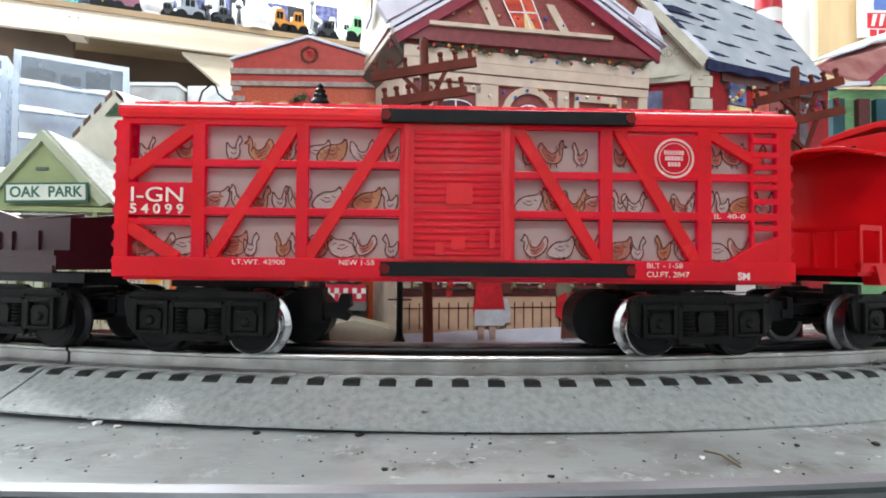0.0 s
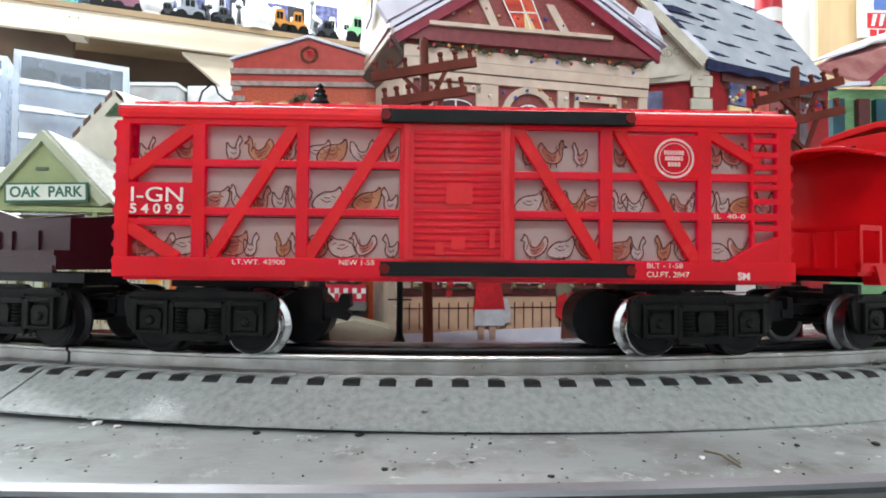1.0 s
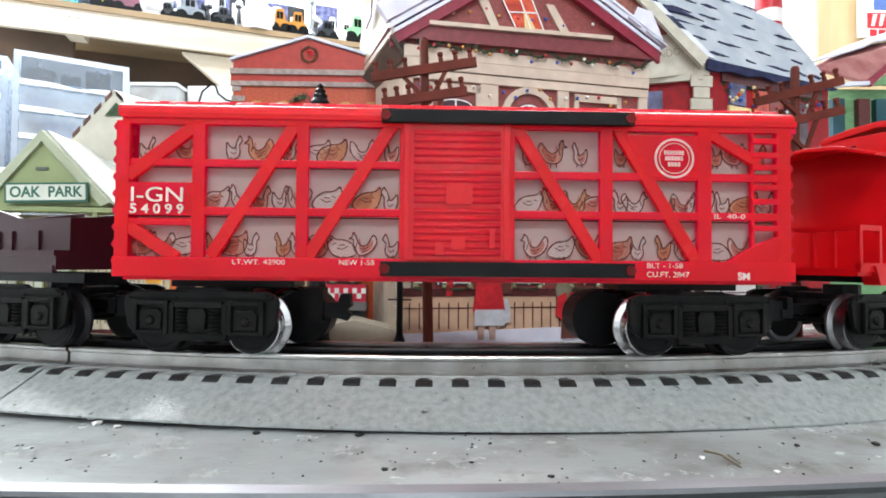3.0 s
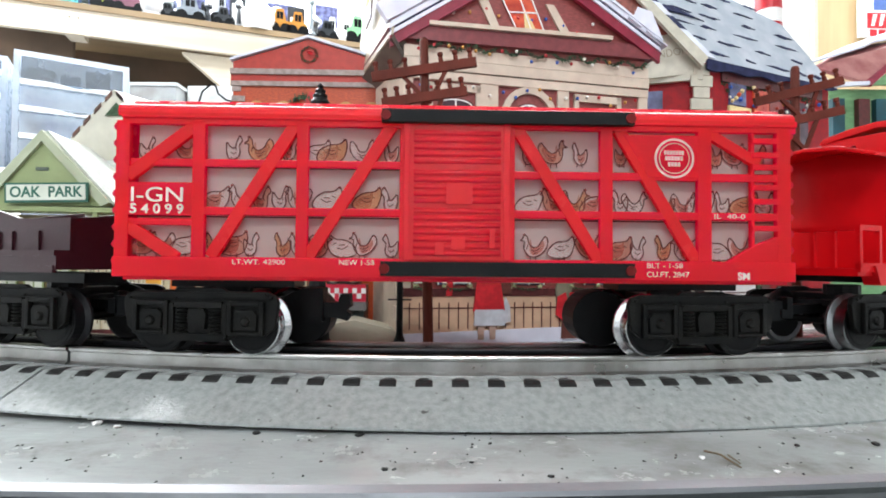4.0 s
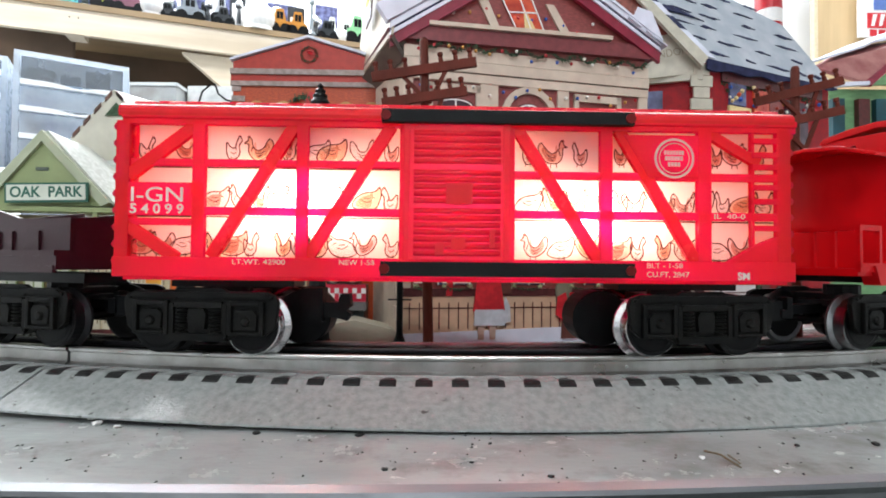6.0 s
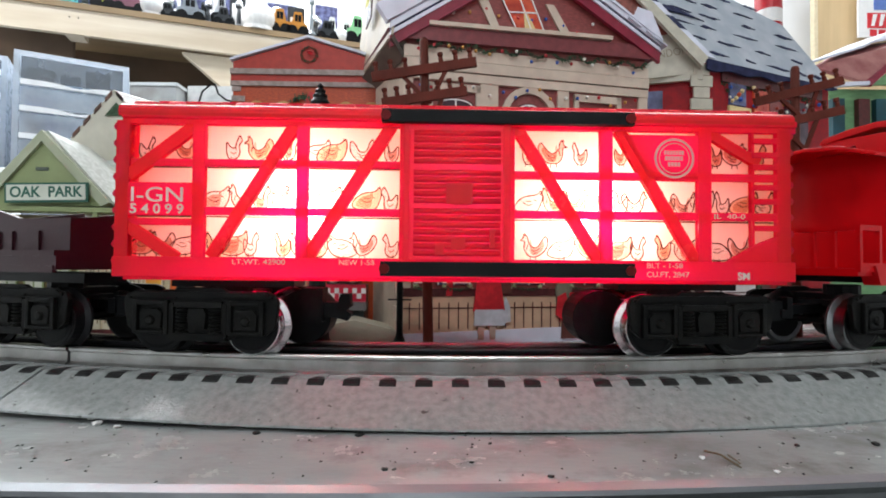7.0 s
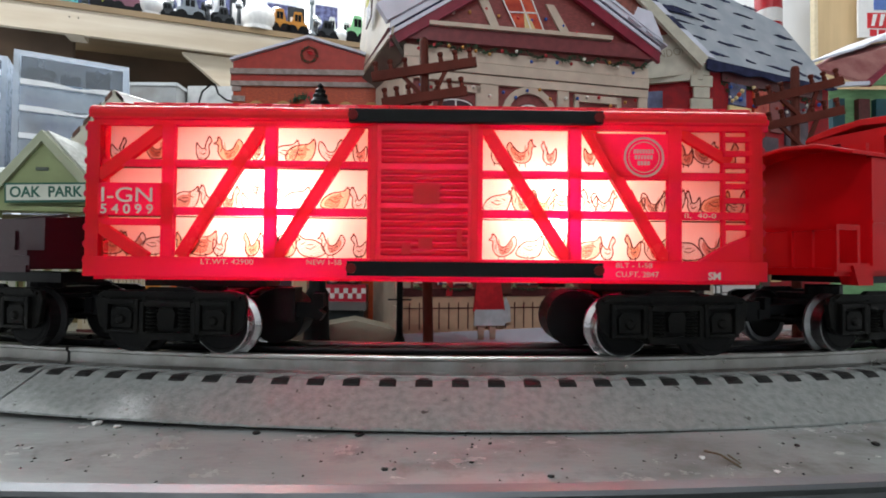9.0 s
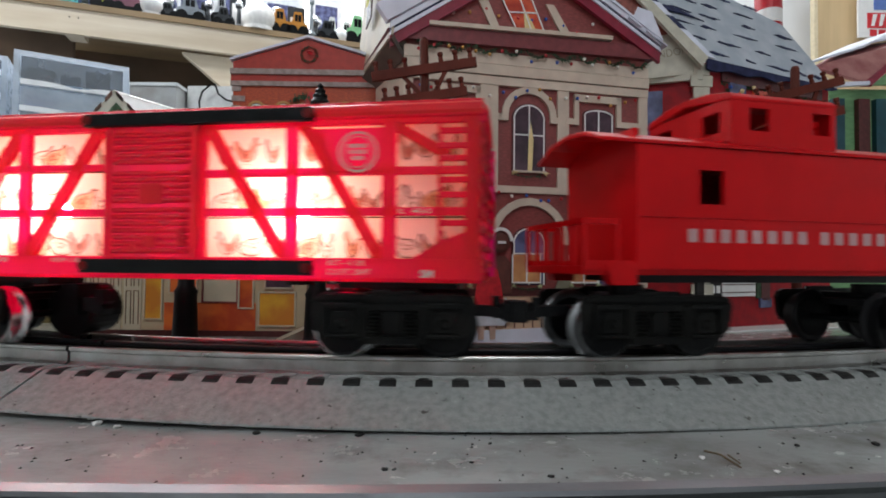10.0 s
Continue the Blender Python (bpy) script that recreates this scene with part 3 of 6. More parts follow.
            hen(liner, kind.lower(), x, z + SKETCH.uniform(-0.3, 0.5), size, kind.isupper(), *shades[shade], -24.65)
    # markings
    ink = -28.12
    lettering("I-GN", 7.2, side, mm(-104.6, ink - 0.05, 55.6), WHITE_INK, width=17.6, bold=0.03)
    lettering("5 4 0 9 9", 4.6, side, mm(-104.6, ink - 0.05, 50.8), WHITE_INK, width=18.2, bold=0.1)
    lettering("LT.WT. 42900", 2.5, side, mm(-69.5, -28.55, 32.9), WHITE_INK, width=18)
    lettering("NEW 1-58", 2.5, side, mm(-36.0, -28.55, 33.0), WHITE_INK, width=12)
    lettering("BLT - 1-58", 2.5, side, mm(71.5, -28.55, 32.9), WHITE_INK, width=12.6)
    lettering("CU.FT. 2847", 2.7, side, mm(72.6, -28.55, 29.8), WHITE_INK, width=15)
    lettering("SM", 3.6, side, mm(99.6, -28.55, 29.4), WHITE_INK, bold=0.1)
    lettering("IL  40-0", 2.4, side, mm(95.0, -27.78, 50.5), WHITE_INK, width=11)
    bm = bmesh.new()
    lathe(bm, [(6.3, 0), (7.1, 0), (7.1, 0.12), (6.3, 0.12), (6.3, 0)], n=40, caps=False)
    lathe(bm, [(5.2, 0), (5.5, 0), (5.5, 0.12), (5.2, 0.12), (5.2, 0)], n=40, caps=False)
    for dz, w in ((2.0, 7.2), (0.0, 6.6), (-2.1, 4.6)):
        n = int(w / 1.0)
        for j in range(n):
            u = -w / 2 + j * w / n
            box(bm, u, u + w / n - 0.25, dz - 0.75, dz + 0.75, 0, 0.12)
    part("round_emblem", bm, surface("faded_lettering", (0.58, 0.34, 0.35), 0.6, spec=0.2), side, "white round emblem with bars", at=mm(75.2, -27.92, 70.9, 90, 0, 0))
    # underframe, trucks
    for x0, x1 in ((-108, -62), (62, 108)):
        part("bolster", boxes((x0, x1, -9, 9, 23.5, 26.6)), DARK, car)
    ang = math.degrees(84 / R)
    truck(car, -87.5, -ang - 0.3, -1, bright=(17.5,))
    truck(car, 84, ang, 1, bright=(-17.5,))
    # lamps: a bulb on a post; an added black cover in two halves draws back to fade it in
    bulb_glow = glowing("warm_bulb", (1.0, 0.82, 0.74), BULB)
    covers = []
    for x, high in ((-56.0, 53.0), (47.0, 50.5)):
        bm = bmesh.new()
        ball(bm, (0, 0, 0), 3.2, 16)
        lamp_part = part("bulb", bm, bulb_glow, car, "lit warm bulb", at=mm(x, -9, high), smooth=True)
        bm = bmesh.new()
        rod(bm, (0, 0, -22), (0, 0, -3.6), 0.5, 8)
        part("bulb_post", bm, DARK, lamp_part)
        for up in (1, -1):
            bm = bmesh.new()
            lathe(bm, [(5.2, -0.2 * up), (5.2, 6.0 * up), (1.0, 6.0 * up), (1.0, 5.4 * up), (4.6, 5.4 * up), (4.6, -0.2 * up), (5.2, -0.2 * up)], n=20, caps=False)
            if up > 0:
                rod(bm, (0, 0, 5.5), (0, 0, 5.9), 1.2, 10)
            c = part("bulb_cover", bm, BLACK, car, "unseen black shutter added to fade the bulb in")
            c.matrix_basis = mm(x, -9, high)
            covers.append((c, x, high, up))
    return car, covers


STOCK, COVERS = stock_car()
bm = bmesh.new()
rod(bm, (-60.5, 0, 11.5), (-60.5, 18, 11.5), 10.8, 24)
box(bm, -60, -52, -5, 6, 10, 23)
prism(bm, [(-54, 17.4), (-46.4, 17.4), (-45.6, 20.8), (-41.8, 20.8), (-41.2, 15.8), (-43.2, 14.4), (-41.2, 12.8), (-42.8, 10.2), (-47, 11.4), (-54, 12.0)], -3, 3)
part("uncoupling_hook", bm, BLACK, STOCK, "black hook behind the truck", bevel=0.5)
bm = bmesh.new()
rod(bm, (58, 0, 11.5), (58, 18, 11.5), 11.2, 24)
part("pickup_drum", bm, BLACK, STOCK, "black round drum behind the truck", bevel=0.3)


def caboose():
    car = thing("caboose", on_track(15.4 + 236, 62), "red plastic toy caboose with cupola and white lettering", "toy train car")
    # hollow body with window openings
    bm = bmesh.new()
    y0, y1 = -26.0, -24.0
    for k in (1, -1):
        for row in ((-74, -48.5, 28, 72), (-38, 38, 28, 72), (48.5, 74, 28, 72), (-48.5, -38, 28, 51.5), (-48.5, -38, 64, 72), (38, 48.5, 28, 51.5), (38, 48.5, 64, 72)):
            box(bm, row[0] * k if k > 0 else row[1] * k, row[1] * k if k > 0 else row[0] * k, y0 * k if k > 0 else -y1, y1 * k if k > 0 else -y0, row[2], row[3])
    for sx in (-1, 1):
        box(bm, min(sx * 72, sx * 74), max(sx * 72, sx * 74), -24, 24, 28, 78)
    box(bm, -94, 94, -24, 24, 26, 29)
    body = part("body", bm, CABOOSE_RED, car, "red body with square side windows")
    part("side_rib", boxes((-74, 74, -26.5, -26.0, 46.5, 47.3)), CABOOSE_RED, body)
    bm = bmesh.new()
    prism(bm, [(-27.0, 72), (-27.2, 73.4), (-14, 78.2), (0, 79.6), (14, 78.2), (27.2, 73.4), (27.0, 72), (14, 76.2), (0, 77.8), (-14, 76.2)], -88, 88, Matrix.Rotation(radians(90), 4, "Z"))
    part("roof", bm, CABOOSE_RED, car, "arched red roof", bevel=0.5)
    # cupola with openings
    bm = bmesh.new()
    for k in (1, -1):
        ya, yb = sorted((-25.0 * k, -23.4 * k))
        for a, b, z0, z1 in ((-34, -26, 73, 92), (-17, 3, 73, 92), (11.5, 14, 73, 92), (-26, -17, 73, 80), (-26, -17, 88.5, 92), (3, 11.5, 73, 80), (3, 11.5, 88.5, 92)):
            box(bm, a, b, ya, yb, z0, z1)
    for x0 in (-34, 12.4):
        for a, b, z0, z1 in ((-23.4, -19, 76, 92), (-9, 9, 76, 92), (19, 23.4, 76, 92), (-19, -9, 76, 80), (9, 19, 76, 80), (-19, -9, 88, 92), (9, 19, 88, 92)):
            box(bm, x0, x0 + 1.6, a, b, z0, z1)
    cup = part("cupola", bm, CABOOSE_RED, car, "red cupola with small windows")
    bm = bmesh.new()
    prism(bm, [(-25.3, 91.0), (-25.3, 92.2), (-23.5, 94.0), (-12, 96.5), (0, 97.5), (12, 96.5), (23.5, 94.0), (25.3, 92.2), (25.3, 91.0), (0, 94.6)], -14.4, 34.6, Matrix.Rotation(radians(90), 4, "Z"))
    part("cupola_roof", bm, CABOOSE_RED, cup, bevel=0.4)
    bm = bmesh.new()
    lathe(bm, [(3.0, 78), (3.0, 88), (4.2, 89), (4.2, 92), (2.0, 93)], (29, -6, 0), 16)
    part("smokestack", bm, CABOOSE_RED, car)
    # end platforms with railings and steps
    for sx in (-1, 1):
        turn = mm(0, 0, 0, 0, 0, 0 if sx < 0 else 180)
        rail = part("railing", boxes((-94, -92.4, -25, 25, 43.5, 45.5)), CABOOSE_RED, car, "red end railing", bevel=0.3, at=turn)
        for y in (-25, -16, -8, 6.4, 14.4, 23.4):
            part("railing_post", boxes((-94, -92.4, y, y + 1.6, 29, 43.6)), CABOOSE_RED, rail)
        for y in (-25, 23.4):
            part("side_rail", boxes((-92.4, -80, y, y + 1.6, 43.5, 45.5)), CABOOSE_RED, rail, bevel=0.3)
            part("railing_post", boxes((-81.6, -80, y, y + 1.6, 29, 43.5)), CABOOSE_RED, rail)
            part("step_board", boxes((-94, -74, y, y + 1.6, 27.5, 31)), CABOOSE_RED, rail)
        for y in (-26, 20):
            part("step", make(prism, [(-86, 30), (-74, 30), (-74, 22.5), (-83, 22.5)], y, y + 6), CABOOSE_RED, car, bevel=0.4, at=turn)
    # lettering as bars, one for each character
    bm = bmesh.new()
    x = -53.4
    for k in range(16):
        if k == 8:
            x += 3.6
            continue
        box(bm, x, x + 3.9, -26.14, -26.02, 37.8, 42.6)
        x += 6.85
    part("lettering_bar", bm, surface("dull_lettering", (0.50, 0.30, 0.30), 0.6, spec=0.2), body, "row of white lettering bars")
    part("underframe", boxes((-70, 70, -18, 18, 23, 26.2)), DARK, car)
    for piece in car.children:
        piece.matrix_basis = mm(0, 0, 3.7) @ piece.matrix_basis
    ang = math.degrees(62 / R)
    truck(car, -62, -ang, -1, bright=(-17.5,), steel=DULL_STEEL)
    truck(car, 62, ang, 1)
    return car


CABOOSE = caboose()


def cradle_car():
    car = thing("flat_car", on_track(15.4 - 252, 86), "dark maroon plastic flat car with raised cradle ends", "toy train car")
    part("deck", boxes((-120, 120, -26, 26, 29.5, 36.5), (-120, 120, -26.8, -25.6, 34.5, 36.5), (60, 119, -26.6, -25, 28.5, 31)), MAROON, car, bevel=0.4)
    for y0, y1 in ((-20, -18), (18, 20)):
        bm = bmesh.new()
        prism(bm, [(66, 36), (118, 36), (118, 48.8), (107, 48.5), (88, 49), (76, 52), (66, 54)], y0, y1)
        for x in (73, 75.5, 84, 100):
            box(bm, x, x + 1.2, y0 - 0.8, y0 + 0.1, 36, 44)
        part("cradle", bm, MAROON, car, "notched maroon cradle end", bevel=0.3)
    for x in (66, 116):
        bm = bmesh.new()
        prism(bm, [(-19, 36), (19, 36), (19, 55), (-8, 50), (-19, 48.5)], -x - 2, -x, Matrix.Rotation(radians(90), 4, "Z"))
        part("cradle_wall", bm, MAROON, car)
    part("underframe", boxes((-110, 110, -9, 9, 24, 28)), DARK, car)
    ang = math.degrees(86 / R)
    truck(car, -86, -ang, -1)
    truck(car, 86, ang, 1)
    return car


FLAT = cradle_car()


# ---- tin houses, toy buildings and the far room ----
def slab(bm, quad, thick):
    """A flat panel through four or more corners, thick towards its back."""
    pts = [Vector(p) * MM for p in quad]
    n = (pts[1] - pts[0]).cross(pts[-1] - pts[0]).normalized() * thick * MM
    a = [bm.verts.new(p) for p in pts]
    b = [bm.verts.new(p + n) for p in pts]
    bm.faces.new(a)
    bm.faces.new(b[::-1])
    for i in range(len(pts)):
        j = (i + 1) % len(pts)
        bm.faces.new((a[i], b[i], b[j], a[j]))


def panel(*quads, thick=1.5):
    bm = bmesh.new()
    for q in quads:
        slab(bm, q, thick)
    return bm


def arch(bm, x0, x1, z0, z1, y0, y1, rise, n=10):
    """Opening shape with a round head."""
    c, h = (x0 + x1) / 2, (x1 - x0) / 2
    pts = [(x0, z0), (x1, z0)] + [(c + h * math.cos(math.pi * i / n), z1 - rise + rise * math.sin(math.pi * i / n)) for i in range(n + 1)]
    prism(bm, pts, y0, y1)


def arch_band(bm, x0, x1, z1, rise, wide, y0, y1, n=12):
    c, h = (x0 + x1) / 2, (x1 - x0) / 2
    ring = lambda g: [(c + (h + g) * math.cos(math.pi * i / n), z1 - rise + (rise + g) * math.sin(math.pi * i / n)) for i in range(n + 1)]
    a, b = ring(0), ring(wide)
    for i in range(n):
        prism(bm, [a[i], a[i + 1], b[i + 1], b[i]], y0, y1)


def tuft(bm, rng, c, size, count=14):
    """A sprig of needles: small leaning spikes."""
    for _ in range(count):
        d = Vector((rng.gauss(0, 1), -abs(rng.gauss(0, 0.5)), rng.gauss(0, 0.8))).normalized() * size * rng.uniform(0.5, 1)
        p = Vector(c) + Vector((rng.uniform(-1, 1), 0, rng.uniform(-0.5, 0.5))) * size * 0.6
        rod(bm, p, p + d, size * 0.16, 4, 0.02)


CREAM = surface("cream_print", (0.60, 0.50, 0.40), 0.38, scale=120, vary=0.12)
BRICKRED = surface("brick_red_print", (0.27, 0.065, 0.06), 0.34, scale=350, second=(0.19, 0.045, 0.042), stretch=(1, 1, 3))
DARKBRICK = surface("dark_brick_print", (0.10, 0.022, 0.022), 0.4, scale=300, vary=0.3)
CRIMSON = surface("crimson_print", (0.26, 0.02, 0.045), 0.35, scale=150, vary=0.2)
SNOW = surface("snow_print", (0.70, 0.72, 0.82), 0.45, scale=80, vary=0.10)
NAVY = surface("navy_print", (0.030, 0.035, 0.09), 0.65, spec=0.12, scale=150, vary=0.4)
PLUM = surface("plum_roof_print", (0.20, 0.08, 0.10), 0.4, scale=200, vary=0.3)
GREEN = surface("garland_green", (0.05, 0.10, 0.05), 0.7, scale=300, vary=0.5)
WINRED = surface("window_red_print", (0.62, 0.10, 0.04), 0.3, scale=90, second=(0.35, 0.03, 0.02))
WINDARK = surface("window_dark_print", (0.09, 0.05, 0.07), 0.22, scale=90, vary=0.5)
WINBLUE = surface("window_blue_print", (0.14, 0.16, 0.30), 0.25, scale=60, second=(0.06, 0.06, 0.12))
CANDLE = surface("window_light_print", (0.80, 0.62, 0.30), 0.4, scale=100, vary=0.2)
WHITE = surface("white_print", (0.80, 0.79, 0.77), 0.4, scale=100, vary=0.06)
PICKET = surface("picket_print", (0.62, 0.42, 0.28), 0.4, scale=100, vary=0.15)
BOWS = surface("cream_green_bow", (0.45, 0.48, 0.26), 0.5, vary=0.3, scale=300)
BEADS = [surface("bead_blue", (0.05, 0.12, 0.45), 0.2), surface("bead_red", (0.5, 0.04, 0.05), 0.2), surface("bead_white", (0.8, 0.78, 0.72), 0.2),
         surface("bead_gold", (0.6, 0.3, 0.08), 0.2)]
BEAD = {}


def beads(parent, rng, rows):
    for x, z, y in rows:
        k = rng.randrange(4)
        if k not in BEAD:
            bm = bmesh.new()
            ball(bm, (0, 0, 0), 1.15, 8)
            ob = part("light_bead", bm, BEADS[k], parent, smooth=True)
            BEAD[k] = ob.data
        else:
            ob = new("light_bead", BEAD[k])
            ob.parent = parent
        ob.matrix_basis = mm(x, y, z)


def window(parent, x0, x1, z0, z1, rise, glass, y=-0.4, cross=True):
    w = part("window", make(arch, x0 - 1.2, x1 + 1.2, z0, z1 + 1.2, y - 0.3, y + 0.5, rise), DARKBRICK, parent)
    part("pane", make(arch, x0, x1, z0, z1, y - 0.6, y - 0.2, rise), glass, w)
    bm = bmesh.new()
    c = (x0 + x1) / 2
    arch_band(bm, x0 + 0.6, x1 - 0.6, z1 - 0.6, max(rise - 0.6, 0.4), 0.9, y - 1.0, y - 0.5)
    for x in (x0 + 0.4, c, x1 - 0.4):
        box(bm, x - 0.45, x + 0.45, y - 1.0, y - 0.5, z0, z1 - (rise if x != c else 0))
    if cross:
        box(bm, x0, x1, y - 1.0, y - 0.5, (z0 + z1) / 2 + 1.5, (z0 + z1) / 2 + 2.4)
    part("muntins", bm, WHITE, w)
    return w


def sill_garland(parent, rng, x0, x1, z):
    bm = bmesh.new()
    box(bm, x0 - 1, x1 + 1, -3.2, -0.4, z - 1.2, z)
    g = part("window_sill", bm, CREAM, parent)
    bm = bmesh.new()
    for k in range(8):
        x = x0 + (x1 - x0) * k / 7
        tuft(bm, rng, (x, -2.4, z - 2.6 - 1.6 * math.sin(math.pi * k / 7)), 2.0, 8)
    part("garland", bm, GREEN, g)
    bm = bmesh.new()
    for x in (x0, x1):
        tuft(bm, rng, (x, -3.0, z - 1.5), 2.6, 12)
    part("bow", bm, CANDLE, g)


def tin_hall():
    rng = random.Random(3)
    h = thing("tin_house", mm(-25, 340, -18.6, 0, 0, 13), "printed tin town house with snowy gable and garlands", "house tin")
    # shell: brick front, flared side, back
    part("front_wall", boxes((0, 172, 0, 1.5, 0, 197)), BRICKRED, h)
    part("side_wall", panel([(0, 0.2, 0), (0, 0.2, 197), (-17, 92, 197), (-17, 92, 0)], thick=-1.2), CREAM, h, "cream stone side")
    part("side_wall", panel([(172, 1.5, 0), (184, 92, 0), (184, 92, 197), (172, 1.5, 197)], thick=-1.2), CREAM, h)
    part("back_wall", panel([(-17, 92, 0), (-17, 92, 197), (184, 92, 197), (184, 92, 0)]), CREAM, h)
    # lower storey: snow, pickets, dark band
    bm = bmesh.new()
    prism(bm, [(0, 0), (172, 0), (172, 11.5), (120, 10), (60, 8.5), (0, 7)], -1.6, 0)
    part("snow_bank", bm, SNOW, h, "pale printed snow bank")
    part("picket_panel", boxes((0, 172, -0.9, 0, 7, 30.5)), PICKET, h)
    for k in range(27):
        x = 4 + k * 6.4
        p = part("picket_line", boxes((x - 0.35, x + 0.35, -1.3, -0.8, 9.5, 26.5)), DARKBRICK, h)
    part("picket_rail", boxes((0, 172, -1.3, -0.8, 22.6, 23.3)), DARKBRICK, h)
    part("plinth_band", boxes((0, 172, -1.5, 0, 30.5, 35.5)), DARKBRICK, h)
    # door arch and ground-floor windows
    for x0, x1 in ((22, 44), (73.4, 95.4), (124.5, 146.5)):
        bm = bmesh.new()
        big = 13 if x0 == 73.4 else 5
        arch_band(bm, x0 - big, x1 + big, 76 + big + 2, 13 + big, 5.0, -2.4, 0)
        part("arch_moulding", bm, CREAM, h, bevel=0.4)
        window(h, x0, x1, 38, 75.5, 10, WINBLUE)
    # string course, pilasters
    part("string_course", boxes((0, 172, -2.2, 0, 99.0, 103.5)), CREAM, h, bevel=0.4)
    for x0, x1 in ((-0.8, 4.5), (49.5, 61.8), (104.3, 112.6), (165.8, 172.8)):
        part("pilaster", boxes((x0, x1, -2.0, 0, 36 if x0 < 0 or x0 > 160 else 103, 170)), CREAM, h, bevel=0.4)
    # upper windows with their stepped mouldings
    for x0, x1, glass, rise in ((22, 44, WINDARK, 4), (73, 95, WINDARK, 10), (124.5, 146, WINDARK, 4)):
        w = window(h, x0, x1, 114, 158.5, rise, glass)
        sill_garland(h, rng, x0, x1, 114)
        if rise == 10:
            bm = bmesh.new()
            prism(bm, [(83, -1), (86, -1), (87, 20), (85, 32), (83.5, 20)], -1.6, -1.1, Matrix.Translation((0, 0, 0.115)))
            part("candle_light", bm, CANDLE, w)
            bm = bmesh.new()
            arch_band(bm, x0 - 4, x1 + 4, 166, 15, 4.5, -2.2, 0)
            box(bm, x0 - 11, x0 - 4, -2.2, 0, 147, 151.2)
            box(bm, x1 + 4, x1 + 10, -2.2, 0, 147, 151.2)
            part("arch_moulding", bm, CREAM, h)
        else:
            bm = bmesh.new()
            for row in ((x0 - 8, x1 + 6, 163.6, 168.4), (x0 - 8, x0 - 4.5, 151, 168), (x1 + 2.6, x1 + 6.2, 151, 168), (x0 - 14, x0 - 4.5, 147.4, 151.4), (x1 + 2.6, x1 + 20, 147.4, 151.4)):
                box(bm, row[0], row[1], -2.2, 0, row[2], row[3])
            part("stepped_moulding", bm, CREAM, h)
    # cornice bands
    for z0, z1, y in ((170, 175.5, -2.6), (176.2, 183, -3.6), (183.6, 191, -2.8)):
        part("cornice", boxes((-1.5, 173, y, 0, z0, z1)), CREAM, h, bevel=0.5)
    # garland under the gable
    for k in range(9):
        bm = bmesh.new()
        for j in range(9):
            tuft(bm, rng, (8 + k * 18.5 + j * 1.7, -4.6, 193 - 3.2 * math.sin(math.pi * j / 8)), 2.6, 9)
        part("garland", bm, GREEN, h, "green fir swag")
    beads(h, rng, [(8 + k * 9.3 + rng.uniform(-2, 2), 189 + rng.uniform(-4, 3), -7) for k in range(17)])
    beads(h, rng, [(9 + k * 9.0 + rng.uniform(-2, 2), 165 + rng.uniform(-3, 4), -3.2) for k in range(18)])
    beads(h, rng, [(9 + k * 9.0 + rng.uniform(-2, 2), 96 + rng.uniform(-2, 3), -3.2) for k in range(18)])
    # pediment: brick field, mouldings, slanting struts, a four-pane window
    bm = bmesh.new()
    prism(bm, [(-4, 197), (177, 203), (84, 253)], -1, 2)
    part("pediment", bm, BRICKRED, h)
    bm = bmesh.new()
    prism(bm, [(-2, 194), (174, 197), (172, 206.5), (-2, 203)], -4.5, 0)
    part("pediment_base", bm, surface("oxblood_print", (0.21, 0.045, 0.05), 0.4, scale=200, vary=0.25), h, bevel=0.6)
    part("pediment_sill", make(prism, [(14, 203.6), (143, 207.0), (143, 209.6), (14, 206.2)], -6.8, -1), CREAM, h)
    part("strut", make(prism, [(57, 207), (63, 207), (54, 226), (47, 226)], -2.6, -0.9), CREAM, h)
    part("strut", make(prism, [(107, 208), (114, 208), (101, 228), (95, 228)], -2.6, -0.9), CREAM, h)
    w = part("gable_window", make(prism, [(74, 208.5), (93.6, 209.5), (84, 232), (73, 240), (63.5, 229)], -2.2, -0.9), WINRED, h, "glowing red four-pane window")
    bm = bmesh.new()
    for p, q in (((74, 208.5), (63.5, 229)), ((93.6, 209.5), (84, 232)), ((84.5, 209), (74, 236)), ((68.5, 219.5), (89, 221)), ((74, 208.8), (93.6, 209.6))):
        bar(bm, p, q, 0.9, -2.8, -2.1)
    part("muntins", bm, WHITE, w)
    part("candle_light", make(prism, [(80, 209.2), (88, 209.6), (79, 224)], -2.6, -2.1), CANDLE, w)
    bm = bmesh.new()
    for j in range(12):
        tuft(bm, rng, (74 + j * 1.9, -3.2, 207.5), 2.2, 8)
    part("garland", bm, GREEN, h)
    beads(h, rng, [(30 + k * 11 + rng.uniform(-2, 2), 212 + rng.uniform(-3, 9), -2) for k in range(10)])
    # raking fascia, snow edge, dark line, roof slopes
    lo_l, lo_r, top = (-11, 194), (180, 202), (84, 258)
    for name, mat_, d0, d1, y0, y1 in (("fascia", CRIMSON, -7.5, 0, -6, -3), ("snow_edge", SNOW, 0, 2.6, -7, -3), ("roof_line", NAVY, 2.6, 4.2, -6.5, -3), ("snow_edge", SNOW, 4.2, 8.5, -7.5, -3)):
        for lo in (lo_l, lo_r):
            part(name, make(prism, [(lo[0], lo[1] + d0), (top[0], top[1] + d0), (top[0], top[1] + d1), (lo[0], lo[1] + d1)], y0, y1), mat_, h)
